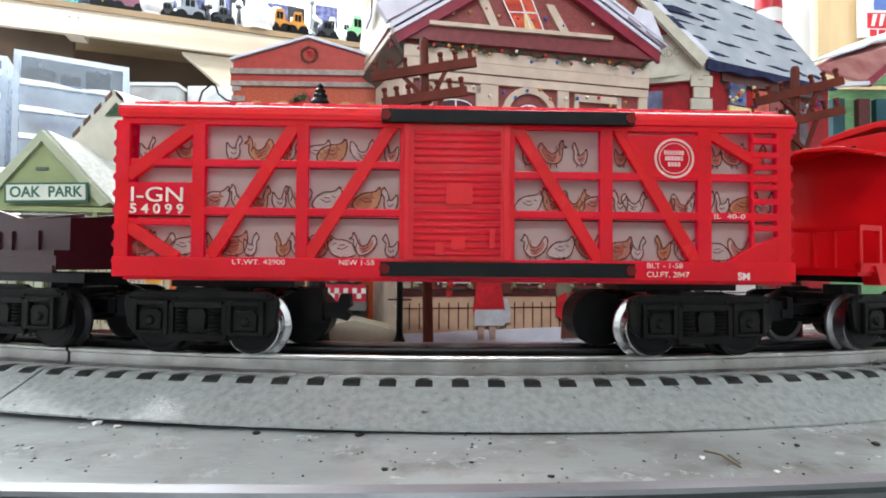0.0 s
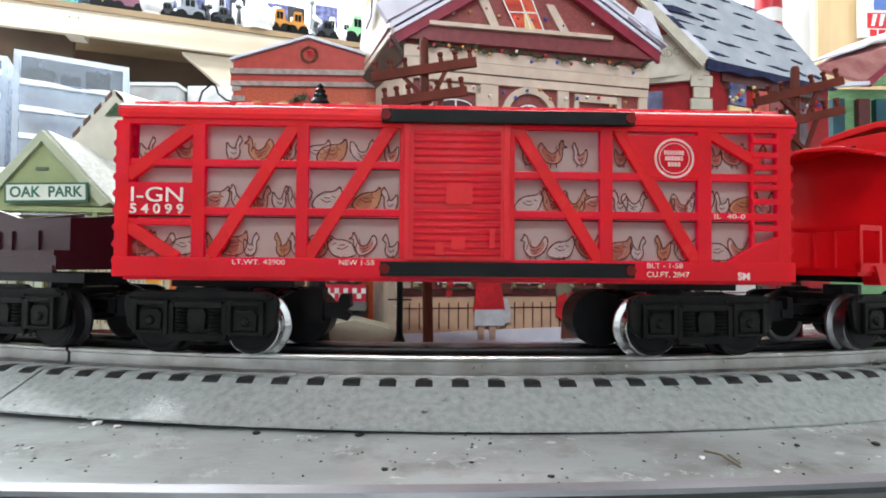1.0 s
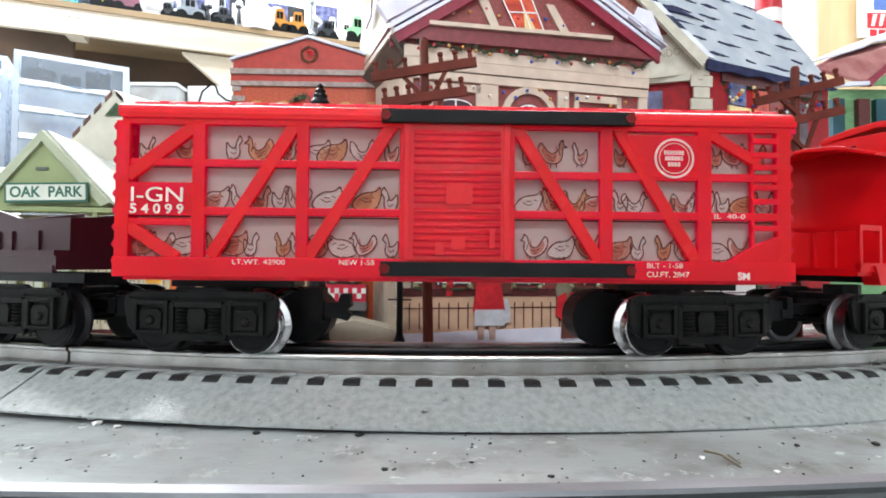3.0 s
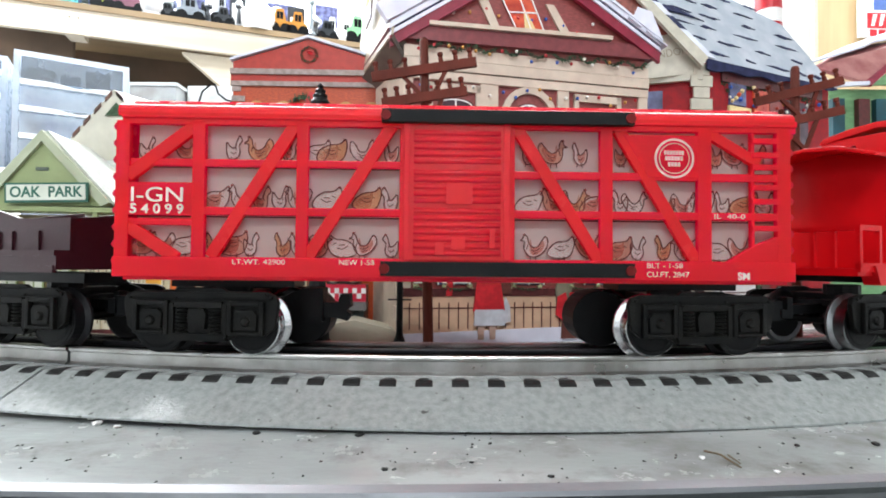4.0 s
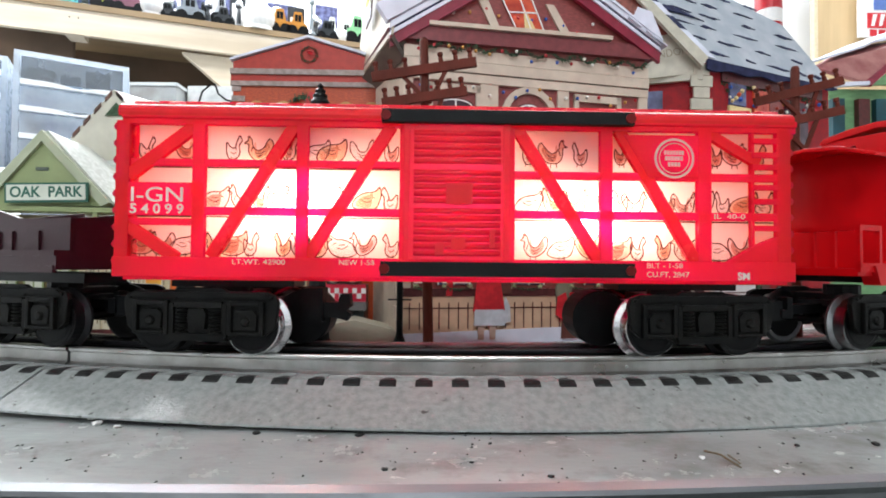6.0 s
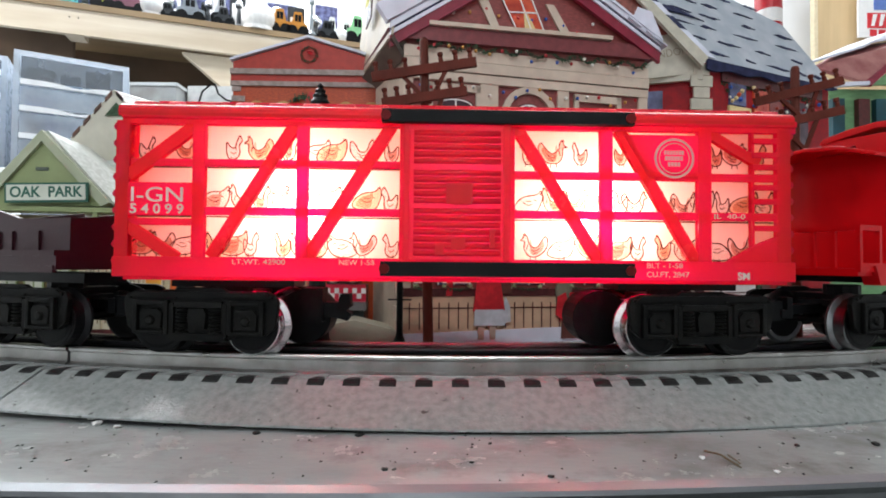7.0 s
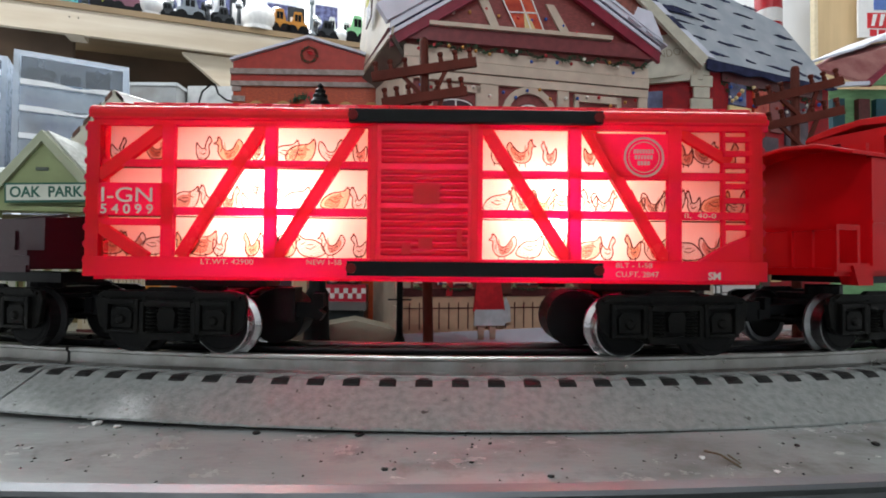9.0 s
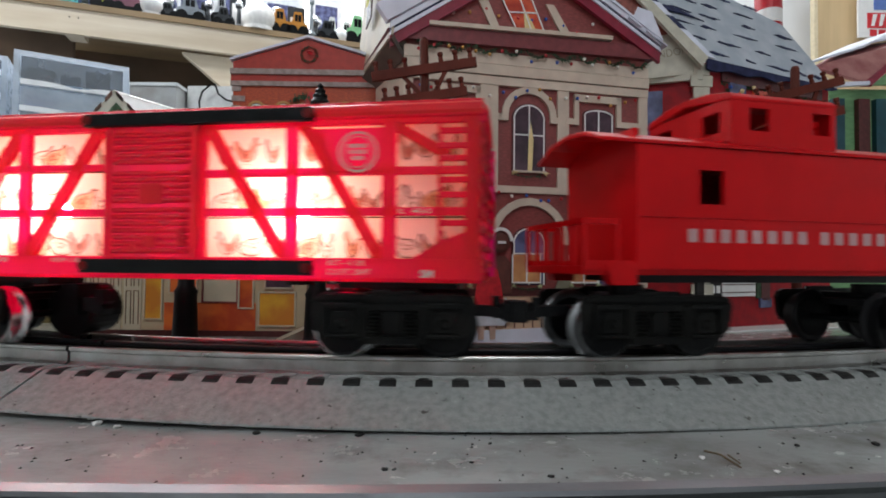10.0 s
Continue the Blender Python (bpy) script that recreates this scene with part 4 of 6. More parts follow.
    part("snow_edge", make(prism, [(-13, 202), (80, 264), (80, 276), (-20, 212)], -9, -3), SNOW, h)
    part("roof", panel([(-11, -3, 198), (-24, 93, 198), (84, 93, 262), (84, -3, 262)], [(184, -3, 203), (190, 93, 203), (84, 93, 262), (84, -3, 262)], thick=-2), PLUM, h, "plum roof with snow patches")
    for a, b, c in ((0.02, 0.16, 60), (0.2, 0.3, 40), (0.0, 0.08, 90)):
        q = [(184 - 100 * a, -9.5, 206 + 59 * a), (184 - 100 * b, -9.5, 206 + 59 * b), (184 - 100 * b, c * 0.6, 206 + 59 * b), (184 - 100 * a, c, 206 + 59 * a)]
        part("snow_patch", panel(q, thick=1.0), SNOW, h)
    part("snow_patch", make(prism, [(181, 209.5), (172, 229), (161, 231), (158, 224.5), (138, 237), (139, 244), (112, 256), (84, 273), (84, 266)], -8.6, -7.6), SNOW, h, "jagged printed snow on the roof edge")
    # steep cream side roof with a lit dormer
    part("side_roof", panel([(-9, -8, 194), (-24, 92, 194), (-17, 92, 275), (-3, 6, 275)], thick=-1.5), surface("cream_roof_print", (0.52, 0.45, 0.34), 0.35, scale=60, vary=0.2), h, "steep cream side roof")
    # side eave underside, with the roof's shade put into its dark grey
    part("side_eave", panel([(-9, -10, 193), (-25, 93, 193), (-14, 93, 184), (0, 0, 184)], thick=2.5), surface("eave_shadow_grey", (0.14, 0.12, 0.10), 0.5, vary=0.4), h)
    part("dormer_window", panel([(-18.5, 42, 225), (-20.2, 62, 225), (-18.6, 60, 252), (-17, 40, 252)], thick=1.0), WINDARK, h, at=mm(-0.9, -1.5, 0))
    part("dormer_light", panel([(-18.8, 47, 238), (-19.6, 55, 238), (-18.9, 54, 249), (-18.2, 46, 249)], thick=1.0), surface("yellow_print", (0.75, 0.70, 0.10), 0.4), h, at=mm(-2.1, -2.4, 0))
    # plain printed colour patches where figures are shown
    coat = surface("red_cloth_print", (0.62, 0.02, 0.03), 0.5, scale=200, vary=0.3)
    hem = surface("hem_print", (0.55, 0.58, 0.62), 0.5, scale=150, vary=0.2)
    skin = surface("beige_print", (0.50, 0.34, 0.27), 0.5, scale=150, vary=0.2)
    umber = surface("umber_print", (0.13, 0.04, 0.03), 0.5, scale=200, vary=0.3)
    drab = surface("drab_print", (0.20, 0.19, 0.13), 0.5, scale=150, vary=0.3)
    for name, pts, mat_, y in (("brown_patch", [(55.6, 32), (72, 32), (71, 52), (67, 57), (58, 57), (55, 50)], umber, -2.8),
                               ("red_patch", [(45.2, 21), (66.8, 21), (64, 38), (61.5, 48), (56, 51), (50.5, 50), (47.5, 38)], coat, -3.6),
                               ("white_patch", [(45.8, 11.5), (66.8, 11.5), (68.5, 19), (66.0, 22), (46.4, 22)], hem, -3.8),
                               ("white_patch", [(66.2, 13), (71, 14), (70.4, 24), (67.5, 30), (65.8, 24)], hem, -3.3),
                               ("beige_patch", [(49.0, 2.5), (52.6, 2.5), (53.0, 12), (48.6, 12)], skin, -3.0), ("beige_patch", [(57.0, 2.5), (60.4, 2.5), (60.8, 12), (56.6, 12)], skin, -3.0),
                               ("grey_patch", [(104, 20), (113, 20), (115, 38), (112, 44), (106, 44), (103, 36)], drab, -2.8),
                               ("red_patch", [(103, 18), (108, 14), (112, 24), (110, 33), (104, 30)], coat, -3.4), ("red_patch", [(112, 24), (119, 24), (118, 33), (113, 33)], coat, -3.5),
                               ("blue_patch", [(109.5, 17), (117, 17), (116.4, 26), (109, 26)], WINBLUE, -4.2), ("brown_patch", [(107, 2), (119, 2), (118, 17), (108, 17)], umber, -3.0),
                               ("brown_patch", [(27.5, 31), (31.5, 31), (32, 46), (28, 46)], coat, -2.6)):
        part(name, make(prism, pts, y, y + 1.2), mat_, h, "plain printed " + name.split("_")[0] + " shape", bevel=0.4)
    bm = bmesh.new()
    lathe(bm, [(0.5, -4.0), (5.0, -3.8), (7.0, -2.6), (7.0, -1.4)], (63.6, 0, 66.2), 22, axis="y")
    cap = part("brown_disc", bm, umber, h, "plain printed brown disc")
    bm = bmesh.new()
    arch_band(bm, 57.2, 70.0, 73.6, 7.0, 2.0, -4.6, -3.2)
    box(bm, 61.5, 67.0, -4.6, -3.9, 65.0, 66.6)
    part("white_rim", bm, WHITE, cap)
    # warm windows with white bars and green boughs over the fence
    glow = surface("amber_window_print", (0.60, 0.30, 0.12), 0.4, scale=80, second=(0.45, 0.18, 0.08))
    for x0, x1 in ((7.5, 17), (26, 43), (73, 92), (114, 134)):
        w = part("low_window", boxes((x0, x1, -1.6, -0.2, 39, 58)), glow, h)
        part("muntins", boxes((x0, x1, -2.1, -1.6, 39, 40), ((x0 + x1) / 2 - 0.5, (x0 + x1) / 2 + 0.5, -2.1, -1.6, 40, 58), (x0 - 0.8, x0, -2.1, -0.5, 39, 58), (x1, x1 + 0.8, -2.1, -0.5, 39, 58)), WHITE, w)
        bm = bmesh.new()
        for k in range(9):
            tuft(bm, rng, (x0 + (x1 - x0) * k / 8, -2.6, 36.6 - 1.5 * math.sin(math.pi * k / 8)), 2.0, 9)
        part("bough", bm, GREEN, w)
        bm = bmesh.new()
        for x in (x0, x1):
            tuft(bm, rng, (x, -3.4, 37.4), 2.4, 14)
        part("bow", bm, BOWS, w)
    # side wall arch
    bm = bmesh.new()
    for k in range(9):
        box(bm, -3.2 - k * 0.16, -0.2, 4 + k * 0.1, 14, 150 - k * 17, 160 - k * 17)
    part("corner_stone", bm, CREAM, h, "cream corner stones")
    return h


tin_hall()


def black_lamp(x, y, top, wide):
    """Cast black street lamp on a tall tapered base."""
    l = thing("street_lamp", mm(x, y, -18.6), "black cast toy street lamp with finial", "street lamp", "black street lamps")
    k = top + 18.6
    bm = bmesh.new()
    lathe(bm, [(wide, 0), (wide, 4), (wide * 0.92, 5), (wide * 0.8, 30), (wide * 0.86, 32), (wide * 0.6, 36), (wide * 0.55, 52), (wide * 0.3, 60)], n=20)
    part("base", bm, BLACK, l, bevel=0.2, smooth=True)
    bm = bmesh.new()
    lathe(bm, [(wide * 0.3, 58), (1.6, 80), (1.6, k - 32), (3.5, k - 30), (3.5, k - 28)], n=14)
    part("post", bm, BLACK, l, smooth=True)
    bm = bmesh.new()
    lathe(bm, [(3.5, k - 28), (5.6, k - 15), (6.0, k - 12), (4.4, k - 9.5), (4.7, k - 7.5), (3.0, k - 6.2), (3.4, k - 4.6), (1.5, k - 3.0), (2.0, k - 1.6), (0.6, k)], n=18)
    part("lantern", bm, BLACK, l)


black_lamp(-77, 330, 143.9, 8.6)
black_lamp(-164.8, 345, 118, 8.4)
bm = bmesh.new()
lathe(bm, [(5, 0), (4.6, 3), (2.2, 9), (1.9, 12), (1.9, 120), (3, 121)], n=14)
for z in (30, 44, 58, 72):
    rod(bm, (-7, 0, z), (7, 0, z), 0.5, 6)
tagged(part("lamp_post", bm, BLACK, at=mm(-25.3, 318, -18.6), smooth=True), "thin black toy post with short rungs", "lamp post")


def telegraph_pole(name, m, top, arms, lean=0.0):
    p = thing(name, m, "brown plastic toy telegraph pole with crossarms", "telegraph pole", "telegraph poles")
    brown = surface("pole_brown", (0.115, 0.026, 0.016), 0.55, spec=0.12, vary=0.25, stretch=(1, 1, 0.15), bump=0.2)
    bm = bmesh.new()
    lathe(bm, [(3.0, 0), (2.9, 10), (2.5, top - 2), (1.8, top)], n=16)
    part("pole", bm, brown, p, smooth=True)
    bm = bmesh.new()
    lathe(bm, [(11, 0), (11, 1.6), (4, 3.0)], n=20)
    part("base", bm, brown, p)
    for z, half, tilt in arms:
        arm = part("crossarm", boxes((-half, half, -4.6, -2.0, -2.6, 2.6)), brown, p, bevel=0.4, at=mm(0, 0, z, 0, tilt, 0))
        for k in (-0.9, -0.62, -0.34, 0.34, 0.62, 0.9):
            bm = bmesh.new()
            lathe(bm, [(1.3, 2.4), (1.3, 5.0), (0.9, 5.4), (1.6, 6.6), (1.6, 8.0), (0.8, 8.4)], (k * half, -3.3, 0), 10)
            part("insulator", bm, brown, arm)
        for s in (-1, 1):
            bm = bmesh.new()
            bar(bm, (0, -19), (s * half * 0.42, -1.5), 2.2, -3.6, -2.0)
            part("brace", bm, brown, arm)
    return p


telegraph_pole("telegraph_pole", mm(-7.6, 300, -18.6, 0, -1.4, 0), 160.1 + 18.6, [(141.2 + 18.6, 29.5, -7.5), (125.7 + 18.6, 24, -7.5)])
telegraph_pole("telegraph_pole", mm(217.5, 330, -18.6), 157.3 + 18.6, [(140.7 + 18.6, 28, -14.5), (123.4 + 18.6, 28, -12.5)])


def tin_school():
    s = thing("tin_school", mm(*(-158.8, 400, 150.9)), "orange brick printed tin school with white gable", "house tin")
    s.matrix_basis = mm(-158.9, 400, -11.0, 0, 0, 1)
    part("plinth", boxes((-2, 120, -2, 92, -7.6, 0)), CREAM, s)
    orange = surface("orange_brick_print", (0.52, 0.085, 0.022), 0.38, scale=420, second=(0.34, 0.05, 0.02), stretch=(1, 1, 3))
    redpaint = surface("school_red_print", (0.42, 0.035, 0.022), 0.38, scale=200, vary=0.2)
    stone = surface("grey_stone_print", (0.38, 0.30, 0.27), 0.4, scale=260, vary=0.35)
    part("front_wall", boxes((0, 118, 0, 2, 0, 193)), orange, s)
    part("side_wall", boxes((0, 2, 2, 90, 0, 195), (116, 118, 2, 90, 0, 195)), orange, s)
    for z0, z1, mat_, y in ((176.0, 179.5, stone, -2), (179.5, 184.5, redpaint, -1.2), (184.5, 188.5, stone, -3)):
        part("cornice", boxes((-1.5, 119.5, y, 0, z0, z1)), mat_, s, bevel=0.3)
    part("gable", make(prism, [(0, 188.5), (118, 188.5), (118, 194), (56, 212), (0, 194.5)], -0.8, 90), redpaint, s, "red gable")
    part("gable_snow", make(prism, [(-2, 194.8), (56, 212.6), (120, 194.4), (120, 196.0), (56, 214.6), (-2, 196.6)], -3, 91), SNOW, s)
    rng = random.Random(5)
    bm = bmesh.new()
    for k in range(26):
        a = k * math.tau / 26
        tuft(bm, rng, (57 + 5.6 * math.cos(a), -1.6, 200 + 5.8 * math.sin(a)), 1.8, 7)
    wr = part("wreath", bm, GREEN, s, "round green wreath")
    bm = bmesh.new()
    tuft(bm, rng, (58, -3, 201), 3.4, 20)
    part("bow", bm, surface("bow_red", (0.6, 0.02, 0.03), 0.5), wr)
    for k in range(8):
        part("corner_stone", boxes((-0.8, 9 if k % 2 else 6, -1.0, 0, 172 - k * 7.5, 176 - k * 7.5)), stone, s)
    for c in (18, 38, 85, 104):
        bm = bmesh.new()
        arch_band(bm, c - 5, c + 5, 163, 5, 1.8, -1.6, 0)
        part("arch_moulding", bm, surface("arch_gold_print", (0.5, 0.25, 0.08), 0.4), s)
        window(s, c - 5, c + 5, 130, 162, 5, WINDARK)
    bm = bmesh.new()
    for k in range(10):
        tuft(bm, rng, (46 + k * 1.6, -1.6, 165 + 3 * math.sin(k * 0.4)), 4, 8)
    part("swag", bm, GREEN, s)
    part("banner", make(prism, [(52, 160), (66, 160), (66, 170), (58, 172)], -2.2, -0.6), surface("banner_red", (0.5, 0.03, 0.03), 0.5), s)


tin_school()


def shop_front():
    """Low printed storefront seen below the passing cars."""
    s = thing("tin_shop", mm(-252.1, 372, -18.6), "printed tin storefront with cream doors and glowing windows", "house tin")
    part("front_wall", boxes((0, 158, 0, 2, 0, 62)), surface("shop_cream_print", (0.55, 0.46, 0.30), 0.35, scale=60, vary=0.15), s)
    part("shell", boxes((0, 2, 2, 22, 0, 62), (156, 158, 2, 22, 0, 62), (2, 156, 20, 22, 0, 62)), CREAM, s)
    cream = surface("door_cream_print", (0.58, 0.52, 0.38), 0.35, scale=80, vary=0.12)
    for x in (4, 18, 32):
        d = part("door", boxes((x, x + 12, -1.0, 0, 4, 50)), cream, s, "cream panelled door")
        for z0, z1 in ((8, 31), (34, 47)):
            for dx in (1.5, 6.8):
                bm = bmesh.new()
                for row in ((x + dx, x + dx + 3.8, z1 - 0.5, z1), (x + dx, x + dx + 0.5, z0, z1), (x + dx + 3.3, x + dx + 3.8, z0, z1)):
                    box(bm, row[0], row[1], -1.4, -0.9, row[2], row[3])
                part("door_panel", bm, surface("panel_line_brown", (0.16, 0.09, 0.05), 0.5), d)
    yellow = surface("yellow_glow_print", (0.75, 0.42, 0.04), 0.35, scale=50, second=(0.6, 0.22, 0.03))
    orange = surface("orange_glow_print", (0.70, 0.16, 0.03), 0.35, scale=50, second=(0.45, 0.06, 0.02))
    for x0, x1, z0, z1, mat_ in ((47, 58, 12, 46, yellow), (64, 82, 30, 52, orange), (87, 110, 24, 52, cream), (112, 121, 20, 52, orange), (126, 150, 8, 30, yellow), (130, 148, 34, 50, WINDARK)):
        w = part("window", boxes((x0, x1, -0.9, 0, z0, z1)), mat_, s)
        bm = bmesh.new()
        for row in ((x0 - 1, x0, z0, z1), (x1, x1 + 1, z0, z1), (x0 - 1, x1 + 1, z1, z1 + 1), (x0 - 1, x1 + 1, z0 - 1, z0)):
            box(bm, row[0], row[1], -1.8, 0, row[2], row[3])
        part("window_frame", bm, cream if mat_ is not cream else BRICKRED, w)
    part("wall_base", boxes((0, 158, -1.4, 0, 0, 4)), DARKBRICK, s)
    part("lower_wall", boxes((60, 123, -0.7, 0, 4, 23)), orange, s)


shop_front()


def tin_london():
    s = thing("tin_cottage", Matrix.Identity(4), "red printed tin cottage with snowy blue roof", "house tin")
    redw = surface("cottage_red_print", (0.34, 0.015, 0.02), 0.5, spec=0.12, scale=150, second=(0.24, 0.015, 0.02))
    ivory = surface("ivory_print", (0.55, 0.52, 0.42), 0.4, scale=120, vary=0.15)
    c, f, g = (208, 434), (357, 497), (150, 452)
    b0 = -18.6
    part("side_wall", panel([(c[0], c[1], b0), (c[0], c[1], 199), (f[0], f[1], 199), (f[0], f[1], b0)], thick=-1.5), redw, s)
    part("gable_wall", panel([(c[0], c[1], b0), (g[0], g[1], b0), (g[0], g[1], 186), (c[0], c[1], 199)], thick=1.5), redw, s)
    part("back_wall", panel([(f[0], f[1], b0), (f[0], f[1], 190), (g[0], g[1] + 90, 190), (g[0], g[1] + 90, b0)], thick=-1.5), redw, s)
    e0, e1, r1, r0 = (211, 428, 199.5), (361, 490, 197), (324.0, 509.9, 265.1), (93.7, 450, 336.5)
    part("gable", panel([(208, 432, 190), (208, 432, 202), (94, 447, 333), (40, 454, 270), (110, 445, 182)], thick=-1.5), ivory, s, "ivory gable with faint lettering")
    part("gable_brick", panel([(186.5, 433.6, 223), (150, 438.4, 262), (120, 442.4, 262), (140, 439.8, 216), (164, 436.6, 219)], thick=1.0), surface("gable_brick_print", (0.28, 0.07, 0.045), 0.5, scale=300, vary=0.4), s)
    part("bargeboard", panel([e0, r0, (r0[0] - 9, r0[1] - 5, r0[2] - 2), (e0[0] - 6, e0[1] - 2, e0[2] - 8)], thick=3), ivory, s)
    roof = part("roof", panel([e0, e1, r1, r0], thick=-3), surface("grey_snow_print", (0.47, 0.50, 0.54), 0.75, scale=60, second=(0.38, 0.42, 0.47), spec=0.12), s, "snow-covered blue shingle roof")
    # dark shingle streaks showing through the snow
    rng = random.Random(11)
    A, B, D = Vector(e0), Vector(e1) - Vector(e0), Vector(r0) - Vector(e0)
    n = B.cross(D).normalized()
    if n.y > 0:
        n = -n
    for row in range(9):
        v = 0.06 + row * 0.104
        u = rng.uniform(0.02, 0.15)
        while u < 0.98 - 0.1 * v:
            w, t = rng.uniform(0.05, 0.17), rng.uniform(0.010, 0.026)
            up = [A + B * (u + w * k / 5) + D * (v + t * rng.uniform(0.2, 1.0) * math.sin(math.pi * (k + 0.3) / 5.6)) for k in range(6)]
            low = [A + B * (u + w * k / 5 + 0.02) + D * (v - t * rng.uniform(0.1, 0.9) * math.sin(math.pi * (k + 0.3) / 5.6)) for k in range(5, 0, -1)]
            part("shingle_streak", panel([p + n * 0.7 for p in up + low], thick=0.4), NAVY, roof)
            u += w + rng.uniform(0.03, 0.20)
    # snow along the gable edge, broken by bare navy stretches
    for k in range(10):
        v0, v1 = k * 0.09, k * 0.09 + 0.09
        bare = k in (2, 4, 5, 7)
        q = [A + D * v0 - B * 0.01, A + B * 0.045 + D * v0, A + B * 0.045 + D * v1, A + D * v1 - B * 0.01]
        part("bare_edge" if bare else "snow_edge", panel([p + n * 1.4 for p in q], thick=1.2), NAVY if bare else SNOW, roof)
    for v, tall, reach in ((0.31, 0.05, 0.30), (0.50, 0.06, 0.26), (0.74, 0.05, 0.34)):
        q = [A + D * v, A + B * reach * 0.5 + D * (v + tall * 0.30), A + B * reach + D * (v - tall * 0.1), A + B * reach * 0.55 + D * (v + tall * 0.9), A + B * 0.08 + D * (v + tall * 1.1)]
        part("shingle_edge", panel([p + n * 1.2 for p in q], thick=0.8), NAVY, roof)
    # wavy dark eave
    bm = bmesh.new()
    drip = [A + B * (k / 26) + n - Vector((0, 0, 8.5 - 6.5 * k / 26 + 1.2 * math.sin(k * 1.1))) for k in range(27)]
    slab(bm, [A + n, A + B + n] + drip[::-1], 1.5)
    part("eave", bm, NAVY, s)
    # ivory quoins on the corner
    for k in range(22):
        z = 188 - k * 9.4
        a = 9.5 if k % 2 else 7
        part("quoin", boxes((-a * 0.9, a, -2.0, 0, z, z + 8.8)), ivory, s, at=mm(c[0], c[1] - 1, 0, 0, 0, 4), bevel=0.5)
    # printed shop window and toys on the side
    T = Matrix.Translation((c[0] * MM, c[1] * MM, 0)) @ pose(0, 0, 0, 0, 0, math.degrees(math.atan2(f[1] - c[1], f[0] - c[0])))
    items = [(-7, 20, 8, 36, TIE), (21, 60, 8, 40, WHITE), (62, 67, 6, 36, GREEN), (68, 78, 4, 40, DARKBRICK), (66, 80, -2, 6, WINBLUE), (80, 92, 20, 40, CANDLE), (31, 50, 168, 186, WINBLUE), (30, 56, 150, 167, CANDLE), (60, 78, 160, 184, WINRED), (80, 96, 150, 178, BRICKRED), (100, 130, 140, 180, WINDARK), (104, 124, 120, 139, CRIMSON), (30, 90, 95, 145, WINDARK), (22, 150, 186, 196, DARKBRICK)]
    for x0, x1, z0, z1, mat_ in items:
        part("printed_window", boxes((x0, x1, -3.4, 0, z0, z1)), mat_, s, at=T)
    bm = bmesh.new()
    for k in range(40):
        tuft(bm, rng, (24 + k * 3, -2.0, 184 + rng.uniform(-5, 4)), 4, 7)
    part("garland", bm, GREEN, s, at=T)
    for k in range(26):
        bm = bmesh.new()
        ball(bm, (28 + rng.uniform(0, 118), -4.2, 178 + rng.uniform(-10, 8)), rng.uniform(1.2, 2.0), 8)
        part("printed_flower", bm, rng.choice(BEADS + [WINRED, CANDLE]), s, at=T)
    for k in range(4):
        part("siding_line", boxes((21, 60, -3.9, -3.4, 11 + k * 6.5, 11.7 + k * 6.5)), DARKBRICK, s, at=T)
    for k in range(3):
        part("white_bar", boxes((2 + k * 6, 6 + k * 6, -3.9, -3.4, 11, 17)), WHITE, s, at=T)
    # gable front: blue shutters, green trim
    G = Matrix.Translation((c[0] * MM, c[1] * MM, 0)) @ pose(0, 0, 0, 0, 0, math.degrees(math.atan2(g[1] - c[1], g[0] - c[0])) + 180)
    part("printed_window", boxes((-48, -28, -1.2, 0, 140, 178)), WINBLUE, s, at=G)
    part("cornice", boxes((-62, 2, -4, 0, 184, 192)), ivory, s, at=G @ pose(0, 0, 0, 0, 0, 0))
    lettering("LONDON", 9.0, s, mm(180, 430.4, 204.6, 0, -9, -7.5), surface("faint_print", (0.30, 0.26, 0.19), 0.6), width=33)
    # snow base
    part("snow_base", panel([(170, 400, b0 + 0.2), (380, 470, b0 + 0.2), (380, 520, b0 + 0.2), (160, 470, b0 + 0.2)], thick=1.2), WHITE, s)


tin_london()


